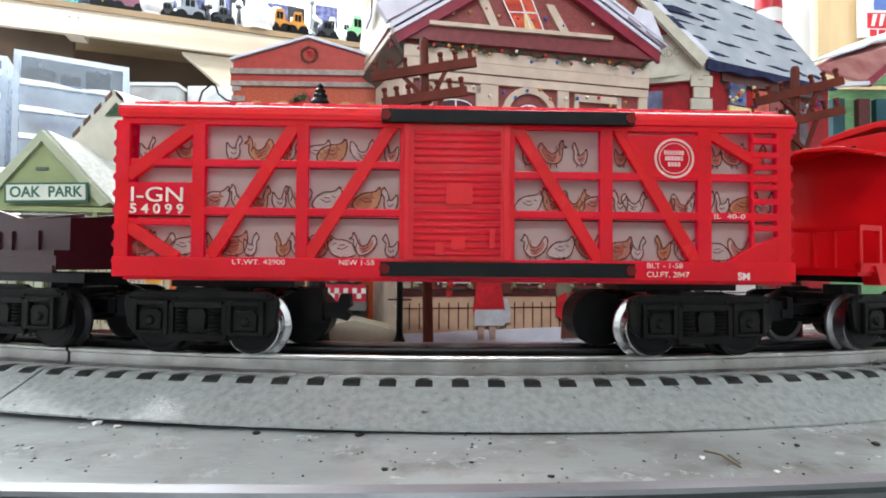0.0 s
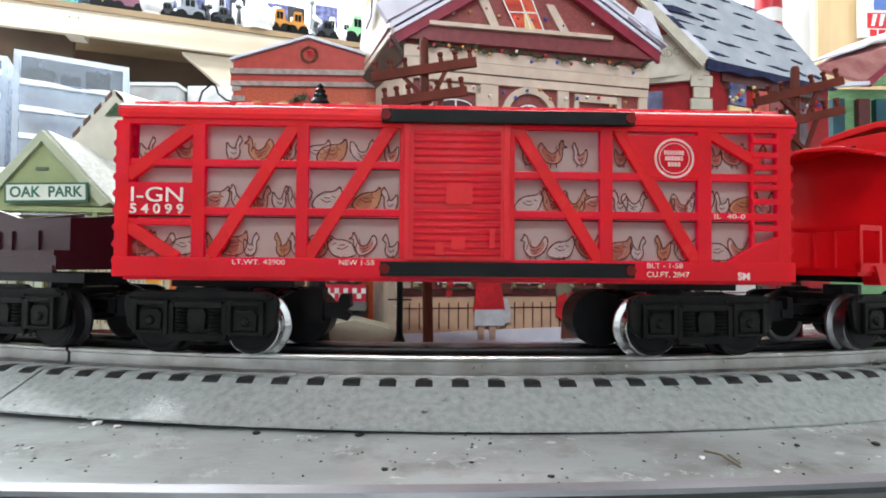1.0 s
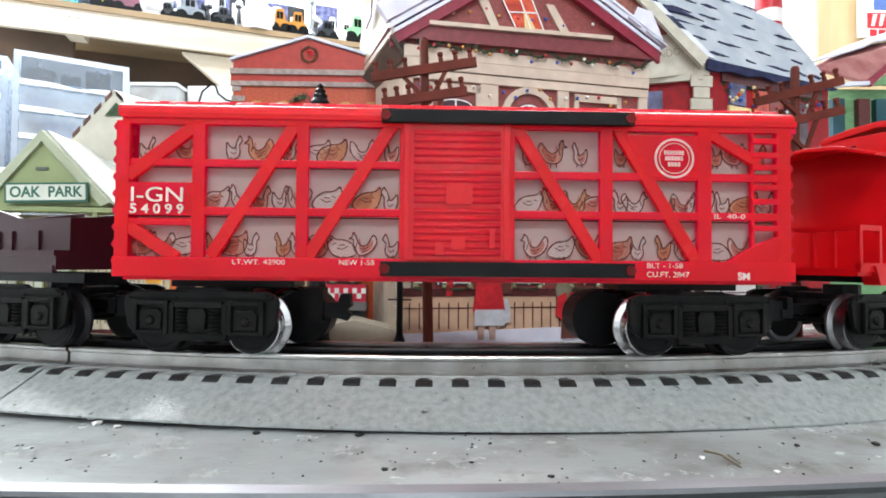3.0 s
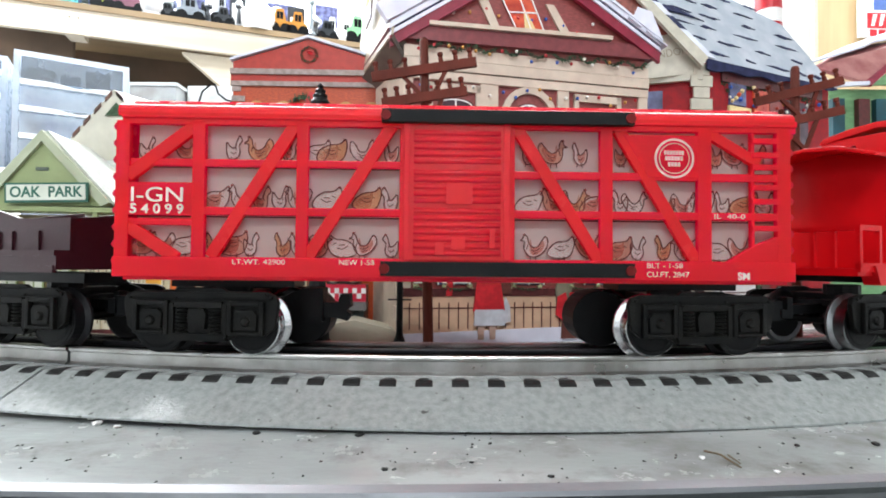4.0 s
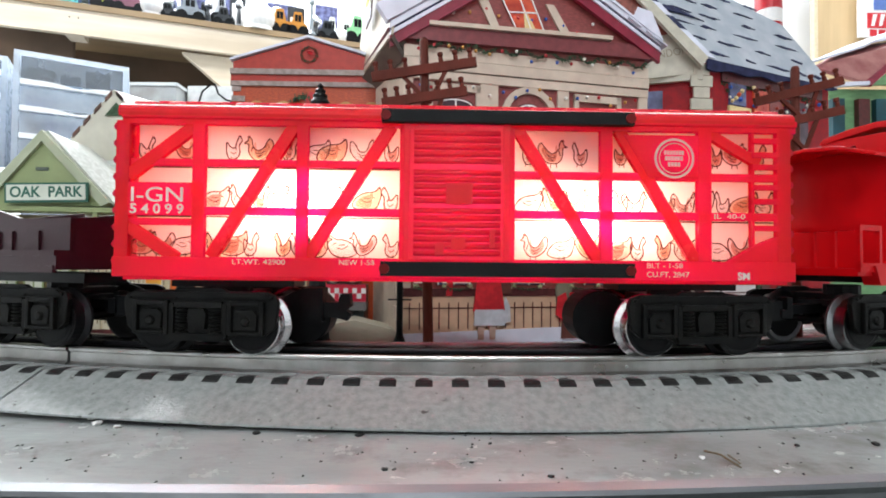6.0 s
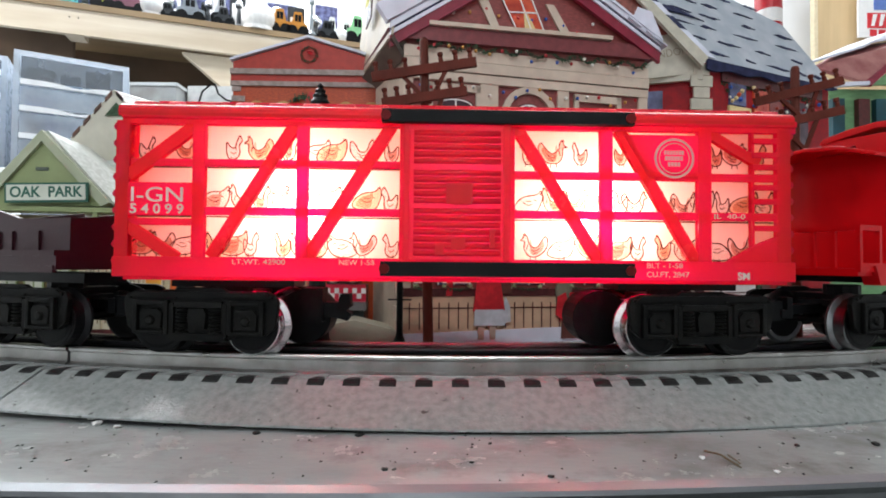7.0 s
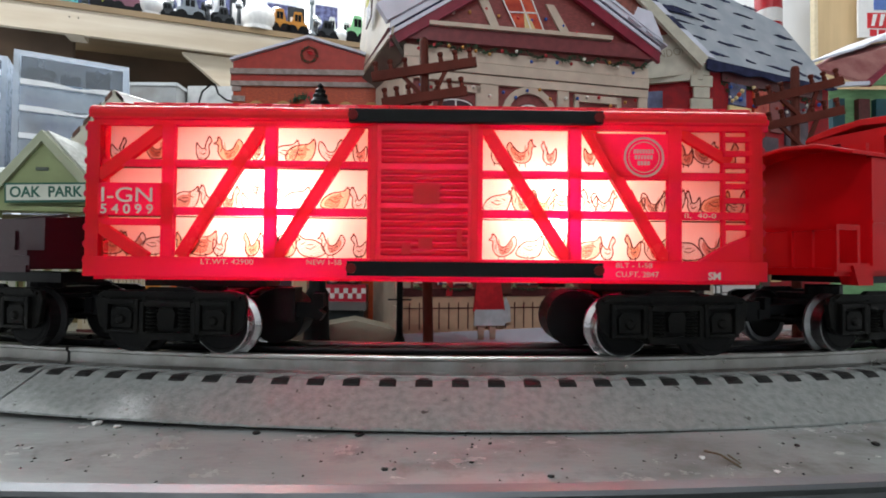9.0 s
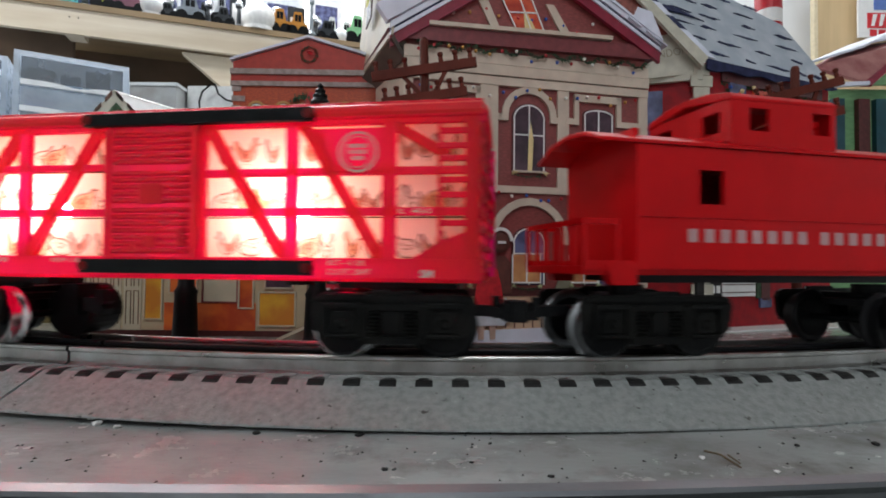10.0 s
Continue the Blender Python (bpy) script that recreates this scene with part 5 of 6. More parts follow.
def green_cottage():
    s = thing("green_cottage", Matrix.Identity(4), "green toy cottage with snowy pink roof", "house tin")
    green = surface("green_print", (0.16, 0.33, 0.15), 0.45, scale=120, vary=0.2, stretch=(1, 1, 4))
    y = 520
    part("front_wall", boxes((375.7, 512.6, y, y + 3, -18.6, 207)), green, s)
    part("shell", boxes((375.7, 375.7 + 3, y + 3, y + 120, -18.6, 200), (512.6 - 3, 512.6, y + 3, y + 120, -18.6, 200)), green, s)
    pink = surface("pink_roof_print", (0.42, 0.19, 0.17), 0.45, scale=60, second=(0.28, 0.08, 0.08))
    a, b, c2, d2 = (355.3, 512, 226), (402.9, 505, 208.7), (478.5, 540, 265.4), (454.9, 600, 282.7)
    part("roof", panel([a, b, c2, d2], thick=-3), pink, s, "faded pink roof with snow edge")
    part("snow_edge", panel([(350.4, 508, 227.7), (447.3, 590, 277.3), (510.4, 590, 299.5), (484.3, 560, 276.3), (435.3, 540, 261.5), (418.7, 530, 252.6)], thick=-2), SNOW, s)
    part("bargeboard", panel([(394.3, 503, 205.8), (405, 503, 205.9), (472.4, 530, 257.7), (472.5, 530, 263.4)], thick=-3), CRIMSON, s)
    part("gable", panel([(409, 508, 207.6), (460.3, 508, 208.1), (471.8, 520, 256.9)], thick=-2), green, s)
    part("eave_snow", panel([(362.8, 500, 205.5), (395.7, 498, 206.3), (395.7, 498, 203.1), (362.7, 500, 201.3)], thick=-4), SNOW, s)
    teal = surface("teal_shutter_print", (0.012, 0.07, 0.09), 0.45, vary=0.3)
    for u0, u1, mat_ in ((375.3, 386.7, teal), (400.3, 411.1, DARKBRICK), (417.1, 437.2, teal)):
        part("shutter", boxes((u0, u1, 514, 520, 60, 196)), mat_, s, bevel=0.8)


green_cottage()


def small_gable_house():
    """Pale house with a brick-edged gable behind the station."""
    s = thing("toy_house", Matrix.Identity(4), "pale toy house with white roof and brown gable edge", "toy building")
    wall = surface("pale_wall", (0.62, 0.60, 0.50), 0.55, vary=0.12)
    p0, p1, p2 = (-290.6, 470, 183.1), (-327.3, 470, 140.6), (-250.7, 470, 141.4)
    part("gable_wall", panel([p0, p1, (p1[0], 470, -18.6), (p2[0], 470, -18.6), p2], thick=2), wall, s)
    part("back_wall", panel([(p2[0], 470, -18.6), (p2[0] + 40, 580, -18.6), (p2[0] + 40, 580, 130), (p2[0], 470, 130)], thick=2), wall, s)
    brown = surface("brown_edge", (0.14, 0.07, 0.05), 0.6, vary=0.3)
    part("roof", panel([p0, p2, (p2[0] + 50, 580, p2[2]), (p0[0] + 50, 580, p0[2])], thick=-3), WHITE, s, "white roof slope")
    part("roof", panel([p0, p1, (p1[0] - 5, 580, p1[2]), (p0[0] + 50, 580, p0[2])], thick=3), WHITE, s)
    for q, e in ((p1, -1), (p2, 1)):
        for k in range(4):
            t0, t1 = 0.04 + k * 0.25, 0.2 + k * 0.25
            a = [p0[i] + (q[i] - p0[i]) * t0 for i in range(3)]
            b = [p0[i] + (q[i] - p0[i]) * t1 for i in range(3)]
            part("gable_edge", panel([(a[0], 468, a[2] + 1), (b[0], 468, b[2] + 1), (b[0], 468, b[2] - 3), (a[0], 468, a[2] - 3)], thick=1.0), brown, s)
    part("attic_window", panel([(-287.5, 467, 171.2), (-297.1, 467, 159.6), (-277.3, 467, 159.8)], thick=1), GREEN, s)


small_gable_house()


def station():
    s = thing("toy_station", mm(-299, 400, -18.6, 0, 0, 8), "pale green toy railway station with name board", "toy building")
    wall = surface("station_tan", (0.17, 0.13, 0.05), 0.55, vary=0.2)
    green = surface("station_green", (0.30, 0.36, 0.17), 0.45, vary=0.12, scale=40)
    roofm = surface("station_roof_grey", (0.62, 0.66, 0.62), 0.5, scale=300, second=(0.48, 0.52, 0.47), stretch=(1, 1, 1))
    part("wall", boxes((-62, 75, 14, 17, 0, 86), (-62, -59, 17, 80, 0, 86), (72, 75, 17, 80, 0, 86)), wall, s)
    # projecting gable
    part("gable", make(prism, [(-38, 90.5), (44, 92.5), (0, 145)], -2, 14), green, s, "pale green gable front", bevel=0.4)
    trim = surface("station_trim", (0.42, 0.46, 0.32), 0.45, vary=0.1)
    for q in ((-44, 90), (48, 92)):
        bm = bmesh.new()
        prism(bm, [(0, 139.5), (0, 148), (q[0], q[1] + 3), (q[0] + (6 if q[0] < 0 else -6), q[1])], -5, 16)
        part("bargeboard", bm, trim, s, bevel=0.3)
    part("eave_board", boxes((-64, 50, -5, 16, 87.5, 91)), green, s, bevel=0.3)
    part("attic_vent", boxes((-4.5, 4, -2.8, -1.8, 118, 120.5)), surface("vent_dark", (0.12, 0.15, 0.12), 0.6), s)
    # main roof slopes
    part("roof", panel([(-70, 4, 92), (-2, 4, 92), (-2, 52, 128), (-70, 52, 128)], [(2, 4, 95), (74, 4, 96), (74, 60, 138), (2, 60, 138)], thick=-2.5), roofm, s, "grey-white ribbed roof")
    part("roof", panel([(48, 0, 93.5), (0, 0, 147), (0, 60, 147), (66, 60, 96)], [(-46, 0, 92), (-70, 60, 94), (0, 60, 147), (0, 0, 147)], thick=-2.5), roofm, s)
    # name board
    frame_green = surface("board_green", (0.03, 0.13, 0.09), 0.45)
    b = part("name_board", boxes((-18, 38, -8.5, -6.5, 93.5, 108)), frame_green, s, "white name board with green frame", bevel=0.3, at=pose(0, 0, 0, 0, -2, 0))
    part("board_face", boxes((-16.5, 36.5, -9.1, -8.4, 95.1, 106.5)), surface("board_white", (0.66, 0.70, 0.60), 0.5), b)
    lettering("OAK  PARK", 10.8, b, mm(10, -9.2, 100.8), frame_green, width=49, bold=0.3)
    # ground-floor windows and door below the roof
    for k in range(7):
        x = -55 + k * 18.5
        w = part("window", boxes((x, x + 12, 12.6, 14, 30, 66)), surface("station_pane", (0.60, 0.62, 0.52), 0.3), s)
        part("window_frame", boxes((x - 1, x, 12, 14, 29, 67), (x + 12, x + 13, 12, 14, 29, 67), (x + 5.6, x + 6.4, 12, 14, 30, 66), (x, x + 12, 12, 14, 47, 48)), green, w)
    part("platform", boxes((-75, 90, -12, 80, 0, 3)), surface("platform_cream", (0.5, 0.48, 0.38), 0.6), s)
    for x in (-30, 36, 62):
        part("post", boxes((x, x + 3, -4, -1, 3, 88)), green, s)


station()


def toy_truck():
    t = thing("toy_truck", mm(-79, 376, -18.6), "toy van with red and white checkered band", "toy vehicle")
    part("body", boxes((-6, 24, 0, 22, 12, 36)), surface("van_black", (0.03, 0.04, 0.04), 0.3), t, bevel=2)
    part("bumper", boxes((-7, 26, -3, 3, 18.5, 24.5)), surface("bumper_grey", (0.35, 0.36, 0.36), 0.3, 0.8), t, bevel=1)
    band = part("red_band", boxes((-7, 25.5, -1.6, 0, 24.5, 36.5)), surface("band_red", (0.58, 0.03, 0.06), 0.35), t, bevel=0.4)
    for r in (0, 1):
        for k in range(5):
            x = -5.5 + k * 6.2 + r * 3.1
            part("check", boxes((x, x + 3.1, -2.1, -1.5, 26.6 + r * 3.6, 30.2 + r * 3.6)), WHITE, band)
    bm = bmesh.new()
    for row in ((2, 20, 37, 46), (-2, 1, 36, 42)):
        box(bm, row[0], row[1], -1, 18, row[2], row[3])
    part("hood", bm, surface("van_black_hood", (0.02, 0.025, 0.025), 0.3), t, bevel=1.5)
    for x in (2.5, 16.5):
        bm = bmesh.new()
        rod(bm, (x, -3.4, 41), (x, 0, 41), 4.0, 20)
        lamp_rim = part("headlight", bm, DULL_STEEL, t, "round white headlamp")
        bm = bmesh.new()
        ball(bm, (x, -3.2, 41), 3.2, 14, (1, 1, 1))
        part("lens", bm, WHITE, lamp_rim, smooth=True)
    for x in (-2, 20):
        bm = bmesh.new()
        rod(bm, (x - 2.5, 9, 9), (x + 2.5, 9, 9), 9, 20)
        part("wheel", bm, BLACK, t)


toy_truck()
CREAMBASE = surface("cream_base", (0.46, 0.43, 0.33), 0.55, vary=0.15)
bm = bmesh.new()
prism(bm, [(-62, 0), (28, 0), (14, 9), (-10, 15), (-40, 10)], -8, 22)
tagged(part("kerb_block", bm, CREAMBASE, at=mm(-47.2, 352, -18.6, 0, 0, 8), bevel=1.5), "cream moulded toy pavement block beside the tin", "pavement block")

# ---- far room: shelf with toys, drawers, cables, board and sign ----
PINE = surface("pine_board", (0.70, 0.62, 0.49), 0.55, scale=7, second=(0.58, 0.48, 0.35), stretch=(0.25, 1, 3), bump=0.2, fine=200)
PLY = surface("dark_plywood", (0.12, 0.075, 0.045), 0.7, scale=6, vary=0.35)
SA, SB = (-1420.4, 1570, 827.2), (-185.5, 1990, 883.4)
SHELF_TURN = math.degrees(math.atan2(SB[1] - SA[1], SB[0] - SA[0]))
SHELF_LONG = math.hypot(SB[0] - SA[0], SB[1] - SA[1])
shelf = thing("wall_shelf", mm(SA[0], SA[1], SA[2], 0, 0, SHELF_TURN), "long pine shelf with deep front board", "shelf")
part("front_board", boxes((0, SHELF_LONG, 0, 19, -88, -9)), PINE, shelf, "pale knotty pine front board", bevel=2)
part("shelf_board", boxes((0, SHELF_LONG, -8, 480, -9, 9)), surface("shelf_top_pine", (0.32, 0.22, 0.12), 0.6, scale=8, vary=0.3, stretch=(0.2, 1, 1)), shelf, bevel=2)
part("back_board", boxes((150, SHELF_LONG, 380, 398, -560, -9)), PLY, shelf, "dark plywood back")
part("rib", boxes((246, 296, 19, 70, -88, -9)), PINE, shelf)
part("dark_panel", boxes((0, 245, 110, 122, -560, -9)), PLY, shelf, "dark plywood panel")
part("bracket", make(prism, [(575, -88), (760, -88), (985, -300), (985, -430)], 40, 80), PINE, shelf, "slanting pine bracket", bevel=2)
part("dark_post", boxes((600, 640, 330, 370, -700, -180)), PLY, shelf)
for x in (262, 286):
    bm = bmesh.new()
    rod(bm, (x, -1.5, -36), (x, 0, -36), 2.2, 8)
    part("screw", bm, DARK, shelf)


def drawer_tower(m, wide, rows, label):
    """Clear plastic drawer unit with bowed drawer lips."""
    t = thing("drawer_tower", m, label, "storage drawers", "plastic drawer towers")
    clear = surface("milky_plastic", (0.58, 0.61, 0.66), 0.28, vary=0.08, through=0.25, glow_through=(0.8, 0.85, 0.9), film=(0.90, 0.94, 0.97), clear=0.58)
    smoky = surface("smoky_plastic", (0.20, 0.22, 0.24), 0.22, vary=0.2, film=(0.7, 0.74, 0.78), clear=0.45)
    white = surface("white_plastic_lip", (0.80, 0.82, 0.84), 0.35, vary=0.05)
    z = 0
    part("top", boxes((0, wide, 0, 260, -10, 0)), clear, t, bevel=3)
    part("side", boxes((0, 12, 0, 260, -sum(rows) - 10, -10)), clear, t, bevel=2)
    part("side", boxes((wide - 12, wide, 0, 260, -sum(rows) - 10, -10)), clear, t, bevel=2)
    rng = random.Random(int(wide))
    z = -10
    for k, hgt in enumerate(rows):
        d = part("drawer", boxes((14, wide - 14, 6, 12, z - hgt + 14, z - 2)), smoky if k == 0 else clear, t, "clear drawer front")
        bm = bmesh.new()
        n = 16
        pts = [(14 + (wide - 28) * i / n, z - hgt + 14 - (8 * math.exp(-((i / n - 0.55) / 0.16) ** 2))) for i in range(n + 1)]
        prism(bm, pts + [(wide - 14, z - hgt + 1), (14, z - hgt + 1)], -2, 12)
        part("lip", bm, white, d)
        x = 24
        while x < wide - 60:
            w = rng.uniform(26, 60)
            col = rng.choice([(0.75, 0.78, 0.8), (0.08, 0.12, 0.35), (0.42, 0.55, 0.72), (0.55, 0.65, 0.75), (0.4, 0.34, 0.3), (0.72, 0.76, 0.78)])
            if hgt == rows[-1]:
                col = (0.25, 0.08, 0.35) if rng.random() < 0.6 else (0.7, 0.7, 0.72)
            part("packet", boxes((x, x + w, 22, 90, z - hgt + 16, z - hgt + 16 + (hgt - 26) * rng.uniform(0.5, 1))), surface("drawer_goods", col, 0.5, vary=0.15), d)
            x += w + rng.uniform(2, 14)
        z -= hgt
    part("back", boxes((12, wide - 12, 248, 258, -sum(rows) - 10, -10)), white, t)
    part("foot", boxes((20, wide - 20, 20, 240, z - 700, z)), smoky, t)
    return t


tower = mm(*(-1055.3, 1300, 548.8), 0, 0, 30)
drawer_tower(tower, 244, [74, 66, 68, 76], "clear plastic drawer tower with mixed goods")
drawer_tower(mm(*(-1348.1, 1250, 558.1), 0, 0, 30), 250, [40, 60, 66, 66, 80], "clear plastic drawer tower with purple goods")
bin_ = thing("storage_bin", mm(*(-1006.9, 1700, 539.8)), "grey translucent storage bin under the shelf", "storage bin")
part("bin_body", boxes((0, 150, 0, 150, -200, 55)), surface("bin_grey", (0.42, 0.44, 0.44), 0.3, scale=9, second=(0.28, 0.27, 0.25)), bin_, bevel=8)
part("bin_lid", boxes((-4, 154, -4, 154, 52, 62)), surface("bin_lid_grey", (0.62, 0.64, 0.64), 0.35), bin_, bevel=4)
white_box = thing("white_carton", mm(*(-849.5, 1760, 612.3)), "plain white carton under the shelf", "box")
part("carton", boxes((0, 190, 0, 120, -300, 0)), surface("white_card", (0.72, 0.73, 0.72), 0.7), white_box, bevel=2)
cable = thing("black_cable", Matrix.Identity(4), "thin black looped cable hanging below the shelf", "cable")
CABLES = [[(-793.3, 1740, 498.3), (-801.8, 1740, 554), (-791.5, 1740, 587.5), (-766.1, 1740, 610.1)], [(-751.4, 1740, 614), (-739.6, 1740, 580.6), (-713.4, 1740, 560.4), (-667, 1740, 549.7)]]
for c in CABLES:
    bm = bmesh.new()
    for a, b in zip(c, c[1:]):
        rod(bm, a, b, 3.0, 8)
    part("strand", bm, BLACK, cable)


def shelf_toy(along, long, high, color, kind, depth=10):
    """A small toy vehicle or ornament on the shelf."""
    col = surface("toy_paint", color, 0.3, vary=0.15)
    a = radians(SHELF_TURN)
    along -= max(0, along - 330) * 0.10
    lift = 9
    m = mm(SA[0] + along * math.cos(a) - depth * math.sin(a), SA[1] + along * math.sin(a) + depth * math.cos(a), SA[2] + lift, 0, 0, SHELF_TURN)
    if kind == "car":
        t = thing("toy_car", m, "small scale toy car parked on the shelf", "toy vehicle", "toys on the shelf")
        bm = bmesh.new()
        prism(bm, [(0, high * 0.2), (long, high * 0.2), (long, high * 0.5), (long * 0.8, high * 0.55), (long * 0.68, high), (long * 0.3, high), (long * 0.18, high * 0.58), (0, high * 0.5)], 0, 42)
        part("body", bm, col, t, bevel=2)
        part("glazing", boxes((long * 0.33, long * 0.48, -1, 0, high * 0.6, high * 0.88), (long * 0.51, long * 0.66, -1, 0, high * 0.6, high * 0.88)), BLACK, t)
        part("chassis", boxes((-3, long + 3, -3, 44, high * 0.1, high * 0.24)), BLACK, t, bevel=1)
        for x in (long * 0.2, long * 0.8):
            bm = bmesh.new()
            rod(bm, (x, -2, high * 0.22), (x, 6, high * 0.22), high * 0.22, 14)
            part("wheel", bm, BLACK, t)
    elif kind == "dome":
        t = thing("white_dome", m, "round white dome ornament on the shelf", "ornament", "toys on the shelf")
        bm = bmesh.new()
        ball(bm, (long / 2, 25, high * 0.42), high * 0.55, 18)
        part("dome", bm, col, t, smooth=True)
        bm = bmesh.new()
        lathe(bm, [(high * 0.5, 0), (high * 0.5, high * 0.12), (high * 0.3, high * 0.16)], (long / 2, 25, 0), 16)
        part("base", bm, col, t)
    elif kind == "figure":
        t = thing("toy_tool", m, "dark upright toy signal on a round base", "ornament", "toys on the shelf")
        bm = bmesh.new()
        lathe(bm, [(long * 0.5, 0), (long * 0.5, high * 0.1), (long * 0.2, high * 0.2), (long * 0.12, high * 0.7), (long * 0.26, high * 0.75), (long * 0.2, high)], (long / 2, 25, 0), 14)
        part("stand", bm, col, t)
        bm = bmesh.new()
        ball(bm, (long / 2, 25, high * 0.86), long * 0.3, 10)
        part("head", bm, STEEL, t)
    else:
        t = thing("small_carton", m, "small carton standing on the shelf", "box", "toys on the shelf")
        part("carton", boxes((0, long, 0, 60, 0, high)), col, t, bevel=1.5)
        part("label", boxes((long * 0.15, long * 0.85, -1, 0, high * 0.2, high * 0.7)), WHITE if sum(color) < 1.2 else WINBLUE, t)


DK, GY = (0.03, 0.035, 0.04), (0.22, 0.25, 0.28)
ROW = [(60, 70, 90, (0.25, 0.3, 0.4), "box"), (150, 26, 60, (0.55, 0.06, 0.07), "box"), (185, 40, 80, (0.7, 0.7, 0.7), "box"), (232, 30, 70, (0.10, 0.4, 0.42), "box"), (268, 44, 60, DK, "figure"),
       (318, 54, 62, (0.38, 0.42, 0.03), "car"), (378, 90, 58, (0.18, 0.07, 0.10), "car"), (476, 46, 60, (0.5, 0.5, 0.5), "dome"), (525, 52, 40, DK, "car"), (585, 78, 62, GY, "car"),
       (668, 40, 66, DK, "figure"), (714, 56, 48, DK, "car"), (776, 40, 82, DK, "figure"), (820, 88, 84, (0.78, 0.78, 0.76), "dome"), (914, 62, 68, (0.50, 0.21, 0.03), "car"),
       (984, 60, 66, (0.50, 0.21, 0.03), "car"), (1052, 36, 140, (0.15, 0.18, 0.2), "figure"), (1096, 66, 54, DK, "car"), (1168, 40, 46, (0.7, 0.72, 0.72), "dome"), (1214, 70, 82, (0.25, 0.55, 0.28), "car"), (1290, 60, 70, DK, "car")]
for along, long, high, color, kind in ROW:
    shelf_toy(along, long * 1.1, high * 1.3, color, kind)
more = random.Random(8)
x = 80
while x < 1330:
    w = more.uniform(36, 80)
    shelf_toy(x, w, more.uniform(90, 160), more.choice([DK, DK, GY, (0.4, 0.42, 0.44), (0.10, 0.12, 0.2), (0.65, 0.66, 0.66), (0.35, 0.08, 0.08)]), more.choice(["car", "box", "figure", "car"]), depth=64)
    x += w + more.uniform(4, 26)
for along, long, high, color in ((560, 120, 150, (0.7, 0.72, 0.74)), (700, 110, 120, (0.55, 0.57, 0.58)), (880, 150, 130, (0.62, 0.64, 0.66)), (1080, 120, 160, (0.75, 0.75, 0.75))):
    shelf_toy(along, long, high + 110, color, "box", depth=150)
shelf_toy(1236, 70, 120, (0.75, 0.12, 0.35), "box", depth=120)

# striped post, tan board and red-and-white sign at the far wall
post = thing("striped_post", mm(426.7, 700, -18.6), "red and white striped toy tower", "toy tower")
for z0, z1, mat_ in ((0, 369, surface("tower_red", (0.5, 0.02, 0.03), 0.3)), (369, 387, WHITE), (387, 450, surface("tower_red_top", (0.5, 0.02, 0.03), 0.3))):
    bm = bmesh.new()
    lathe(bm, [(16.2, z0), (16.2, z1)], n=28)
    part("band", bm, mat_, post, smooth=False)
board = thing("tan_board", mm(*(1475.6, 2100, 865.1)), "tan wooden panel standing against the wall", "board")
part("panel", boxes((0, 420, 0, 20, -900, 380)), surface("tan_wood", (0.62, 0.45, 0.25), 0.6, scale=5, vary=0.2, stretch=(3, 1, 0.3)), board, bevel=3)
part("edge", boxes((-14, 0, -2, 22, -900, 380)), surface("tan_edge", (0.66, 0.56, 0.38), 0.6), board, bevel=2)
sign = thing("wall_sign", mm(*(1606, 2060, 926.1)), "white sign with red band and blue top", "sign")
part("sign_plate", boxes((0, 240, 0, 8, 0, 180)), WHITE, sign, bevel=3)
part("red_band", boxes((34, 240, -2, 0, 36, 96)), surface("sign_red", (0.6, 0.03, 0.04), 0.4), sign)
for k in range(4):
    part("white_bar", make(prism, [(48 + k * 30, 44), (60 + k * 30, 44), (72 + k * 30, 90), (56 + k * 30, 90)], -3.5, -2), WHITE, sign)
    part("red_bar", boxes((44 + k * 34, 70 + k * 34, -2, 0, 4, 30)), surface("sign_red_bar", (0.6, 0.03, 0.04), 0.4), sign)
part("blue_band", boxes((60, 240, -2, 0, 108, 150)), surface("sign_blue", (0.12, 0.2, 0.5), 0.4), sign)

# ---- near track at the camera's feet, and debris on the board ----
near = thing("near_track", Matrix.Identity(4), "steel rail of a nearer track with pale roadbed", "train track")
bm = bmesh.new()
rings = []
for i in range(41):
    x = -130 + i * 6.5
    y = 79.0 + 0.00055 * (x + 40) * (x + 40) * (1 if x > -40 else 0.2)
    rings.append([bm.verts.new(Vector((x, y + o, z)) * MM) for o, z in ((-1.5, 0), (1.5, 0), (1.8, -0.7), (0.8, -2), (0.8, -6), (-0.8, -6), (-0.8, -2), (-1.8, -0.7))])
for p, q in zip(rings, rings[1:]):
    for i in range(8):
        bm.faces.new((p[i], p[(i + 1) % 8], q[(i + 1) % 8], q[i]))
part("rail", bm, NEAR_RAIL, near)
part("roadbed", make(prism, [(-30, -16.2), (26, -16.2), (10, -6.4), (-30, -6.4)], -140, 140, Matrix.Translation((0, 0.079, 0)) @ Matrix.Rotation(radians(90), 4, "Z")), ROADBED, near)
pale = surface("pale_tie", (0.52, 0.53, 0.50), 0.5, vary=0.15)
for k in range(20):
    x = -120 + k * 12.5
    part("tie", boxes((x, x + 7, 52, 77, -6.4, -4.8)), pale, near, bevel=0.3)

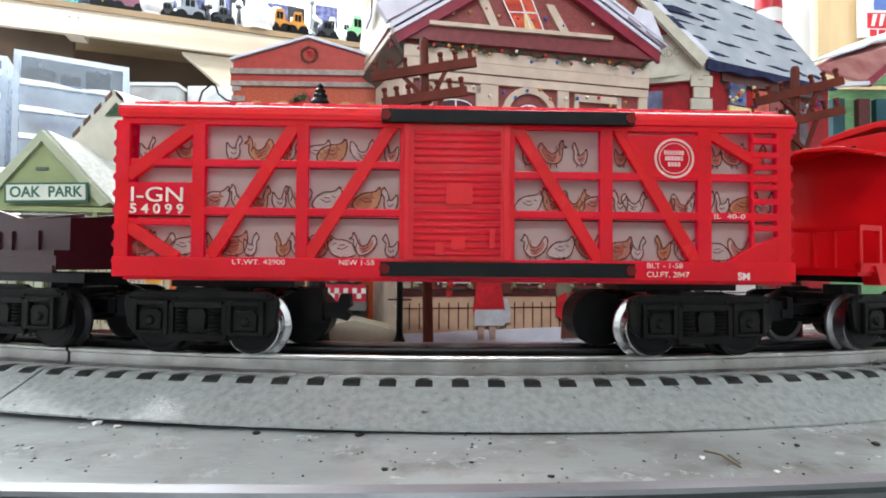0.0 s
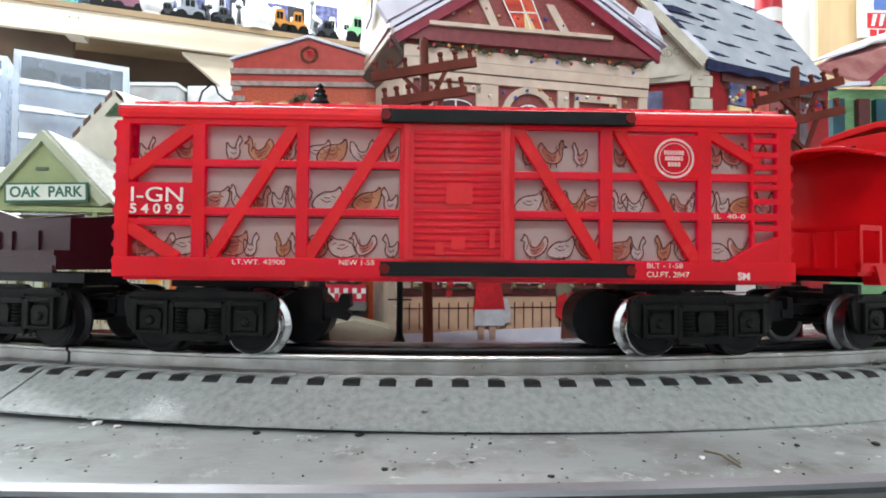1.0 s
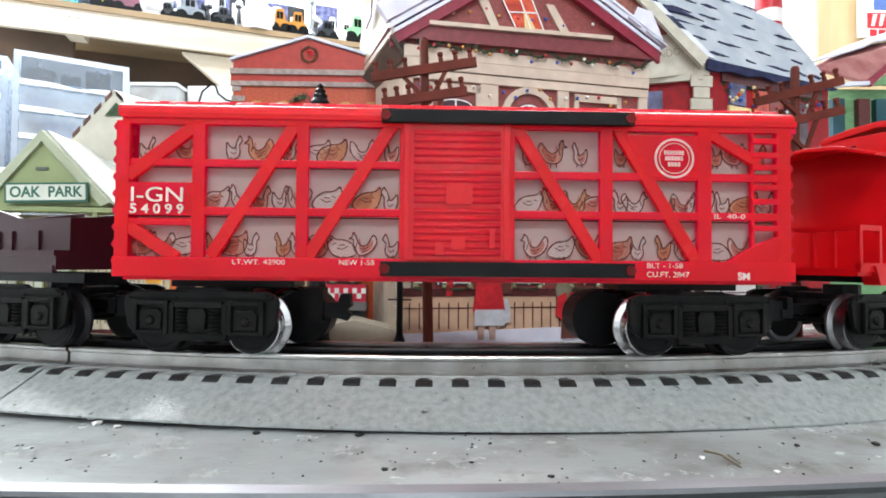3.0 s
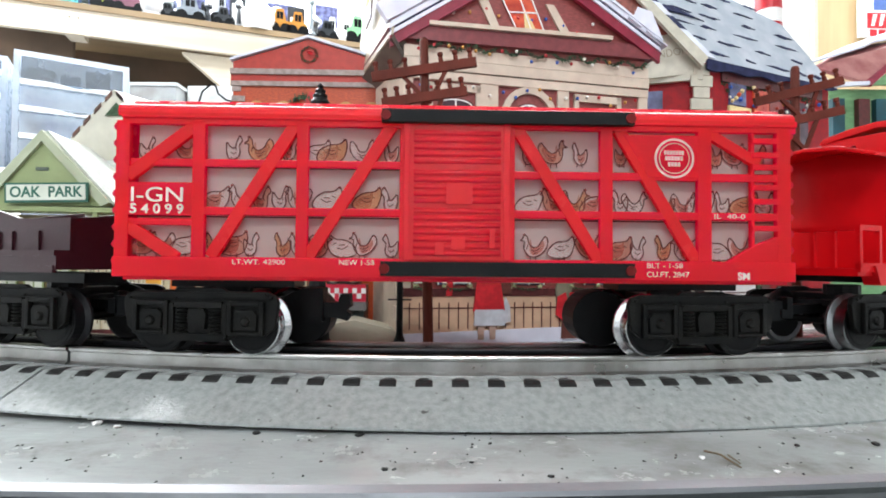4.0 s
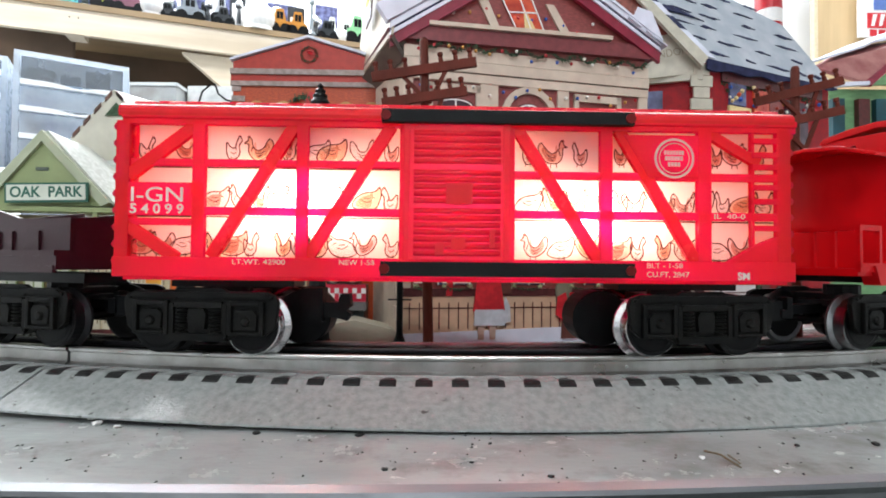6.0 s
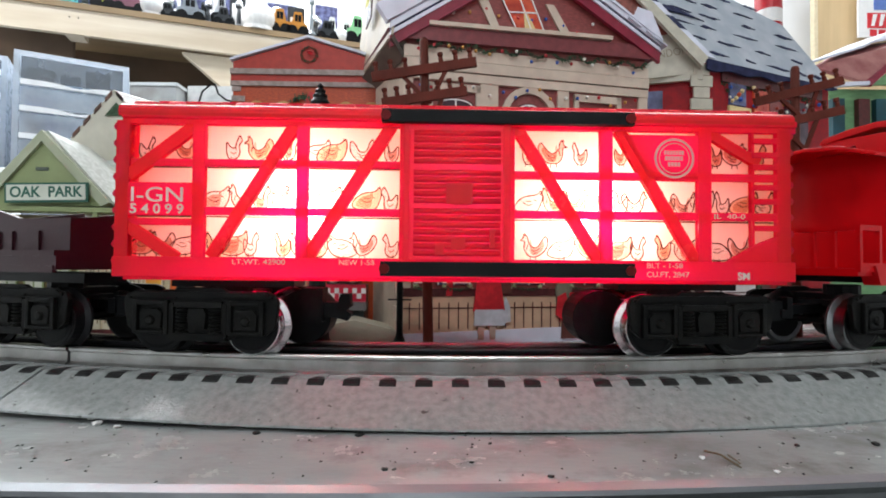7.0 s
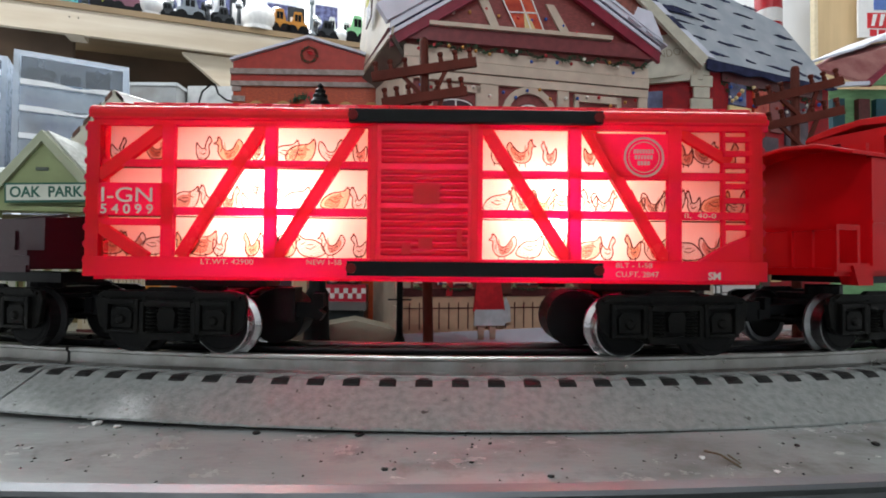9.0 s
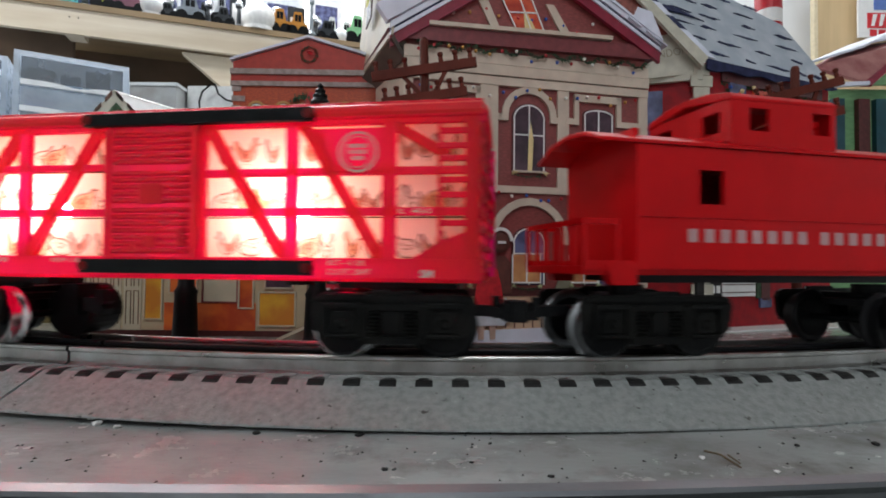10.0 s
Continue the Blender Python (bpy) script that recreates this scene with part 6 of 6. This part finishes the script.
rng = random.Random(21)
twig = surface("dry_twig", (0.16, 0.12, 0.07), 0.8, vary=0.4)
a, b = (72.8, 149.7, -18.6), (76.2, 137.7, -18.6)
bm = bmesh.new()
pts = [Vector(a), Vector(a).lerp(Vector(b), 0.5) + Vector((0, 0.8, 0.8)), Vector(b)]
for p, q in zip(pts, pts[1:]):
    rod(bm, p + Vector((0, 0, 0.6)), q + Vector((0, 0, 0.6)), 0.32, 7, 0.24)
rod(bm, pts[1] + Vector((2, 0, 0.6)), pts[2] + Vector((1.5, 3, 0.5)), 0.22, 6)
tagged(part("twig", bm, twig), "short dry brown twig on the table", "twig")
CRUMBS = [((-113.2, 176, -18.6), 2.3, WHITE), ((-107.6, 170, -18.6), 2.0, WHITE), ((70.1, 145.4, -18.6), 1.1, WHITE), ((84.4, 136, -18.6), 0.9, WHITE), ((133.1, 178.9, -18.6), 1.6, TIE), ((-24.2, 161.5, -18.6), 1.6, TIE), ((8.4, 164.6, -18.6), 1.2, TIE), ((-55.5, 162.6, -18.6), 1.3, TIE),
          ((8, 140.5, -18.6), 0.8, TIE), ((14.2, 155.5, -18.6), 0.7, TIE), ((-14.1, 135.4, -18.6), 1.0, TIE), ((71.3, 168.6, -18.6), 0.9, TIE), ((-100.1, 166.8, -18.6), 1.6, WHITE), ((-1.6, 146.9, -18.6), 0.6, WHITE), ((26.7, 131.8, -18.6), 0.9, TIE), ((126.5, 157.7, -18.6), 1.4, TIE), ((102.4, 156.1, -18.6), 0.9, TIE)]
for place, size, mat_ in CRUMBS:
    bm = bmesh.new()
    bmesh.ops.create_icosphere(bm, subdivisions=1, radius=size * MM)
    for v in bm.verts:
        v.co *= rng.uniform(0.6, 1.25)
        v.co.z *= 0.45
    tagged(part("crumb", bm, mat_, at=mm(place[0], place[1], place[2] + size * 0.3)), "small loose crumb of dirt on the table", "crumb", "crumbs on the table")
bm = bmesh.new()
for _ in range(420):
    x, y = rng.uniform(-260, 300), rng.uniform(100, 172)
    s = rng.uniform(0.12, 0.4)
    v = [bm.verts.new(Vector((x + dx * s * rng.uniform(0.5, 1.4), y + dy * s * rng.uniform(0.5, 1.4), z)) * MM) for dx, dy, z in ((-1, -1, -18.6), (1, -1, -18.6), (1, 1, -18.6), (-1, 1, -18.6), (0, 0, -18.6 + s))]
    for f in ((0, 1, 4), (1, 2, 4), (2, 3, 4), (3, 0, 4)):
        bm.faces.new([v[i] for i in f])
tagged(part("table_grit", bm, TIE), "fine dark grit scattered over the table", "grit", kind="stuff")


# ---- movement ----
TRAVEL = [(0.0, 15.4), (7.0, 15.4), (7.5, 15.1), (8.0, 14.2), (8.2, 12.2), (8.4, 10.2), (8.6, 8.5), (8.8, 6.9), (9.0, 4.5), (9.1, 2.3), (9.2, -1.2), (9.3, -6.4),
          (9.4, -13.3), (9.5, -22.0), (9.6, -32.8), (9.7, -45.0), (9.8, -58.5), (9.9, -74.0), (10.0, -91.0)]
# gap of the added bulb covers, which stands in for the bulbs brightening
OPENING = [(0.0, 0.0), (4.7, 0.0), (4.8, 0.22), (4.9, 0.32), (5.0, 0.50), (5.1, 0.7), (5.3, 1.05), (5.5, 1.5), (5.7, 2.2), (6.3, 5.0), (6.8, 10.0), (7.5, 20.0), (10.0, 20.0)]


def motions():
    for car, ahead, half in ((STOCK, 0, 84), (CABOOSE, 236, 62), (FLAT, -252, 86)):
        walk(car, [(t, on_track(s + ahead, half)) for t, s in TRAVEL])
    for wheels, x in ROLLING:
        walk(wheels, [(t, mm(x, 0, 10.4, 0, math.degrees((s - 15.4) / 10.4), 0)) for t, s in TRAVEL])
    for cover, x, high, up in COVERS:
        walk(cover, [(t, mm(x, -9, high + up * d)) for t, d in OPENING])


motions()
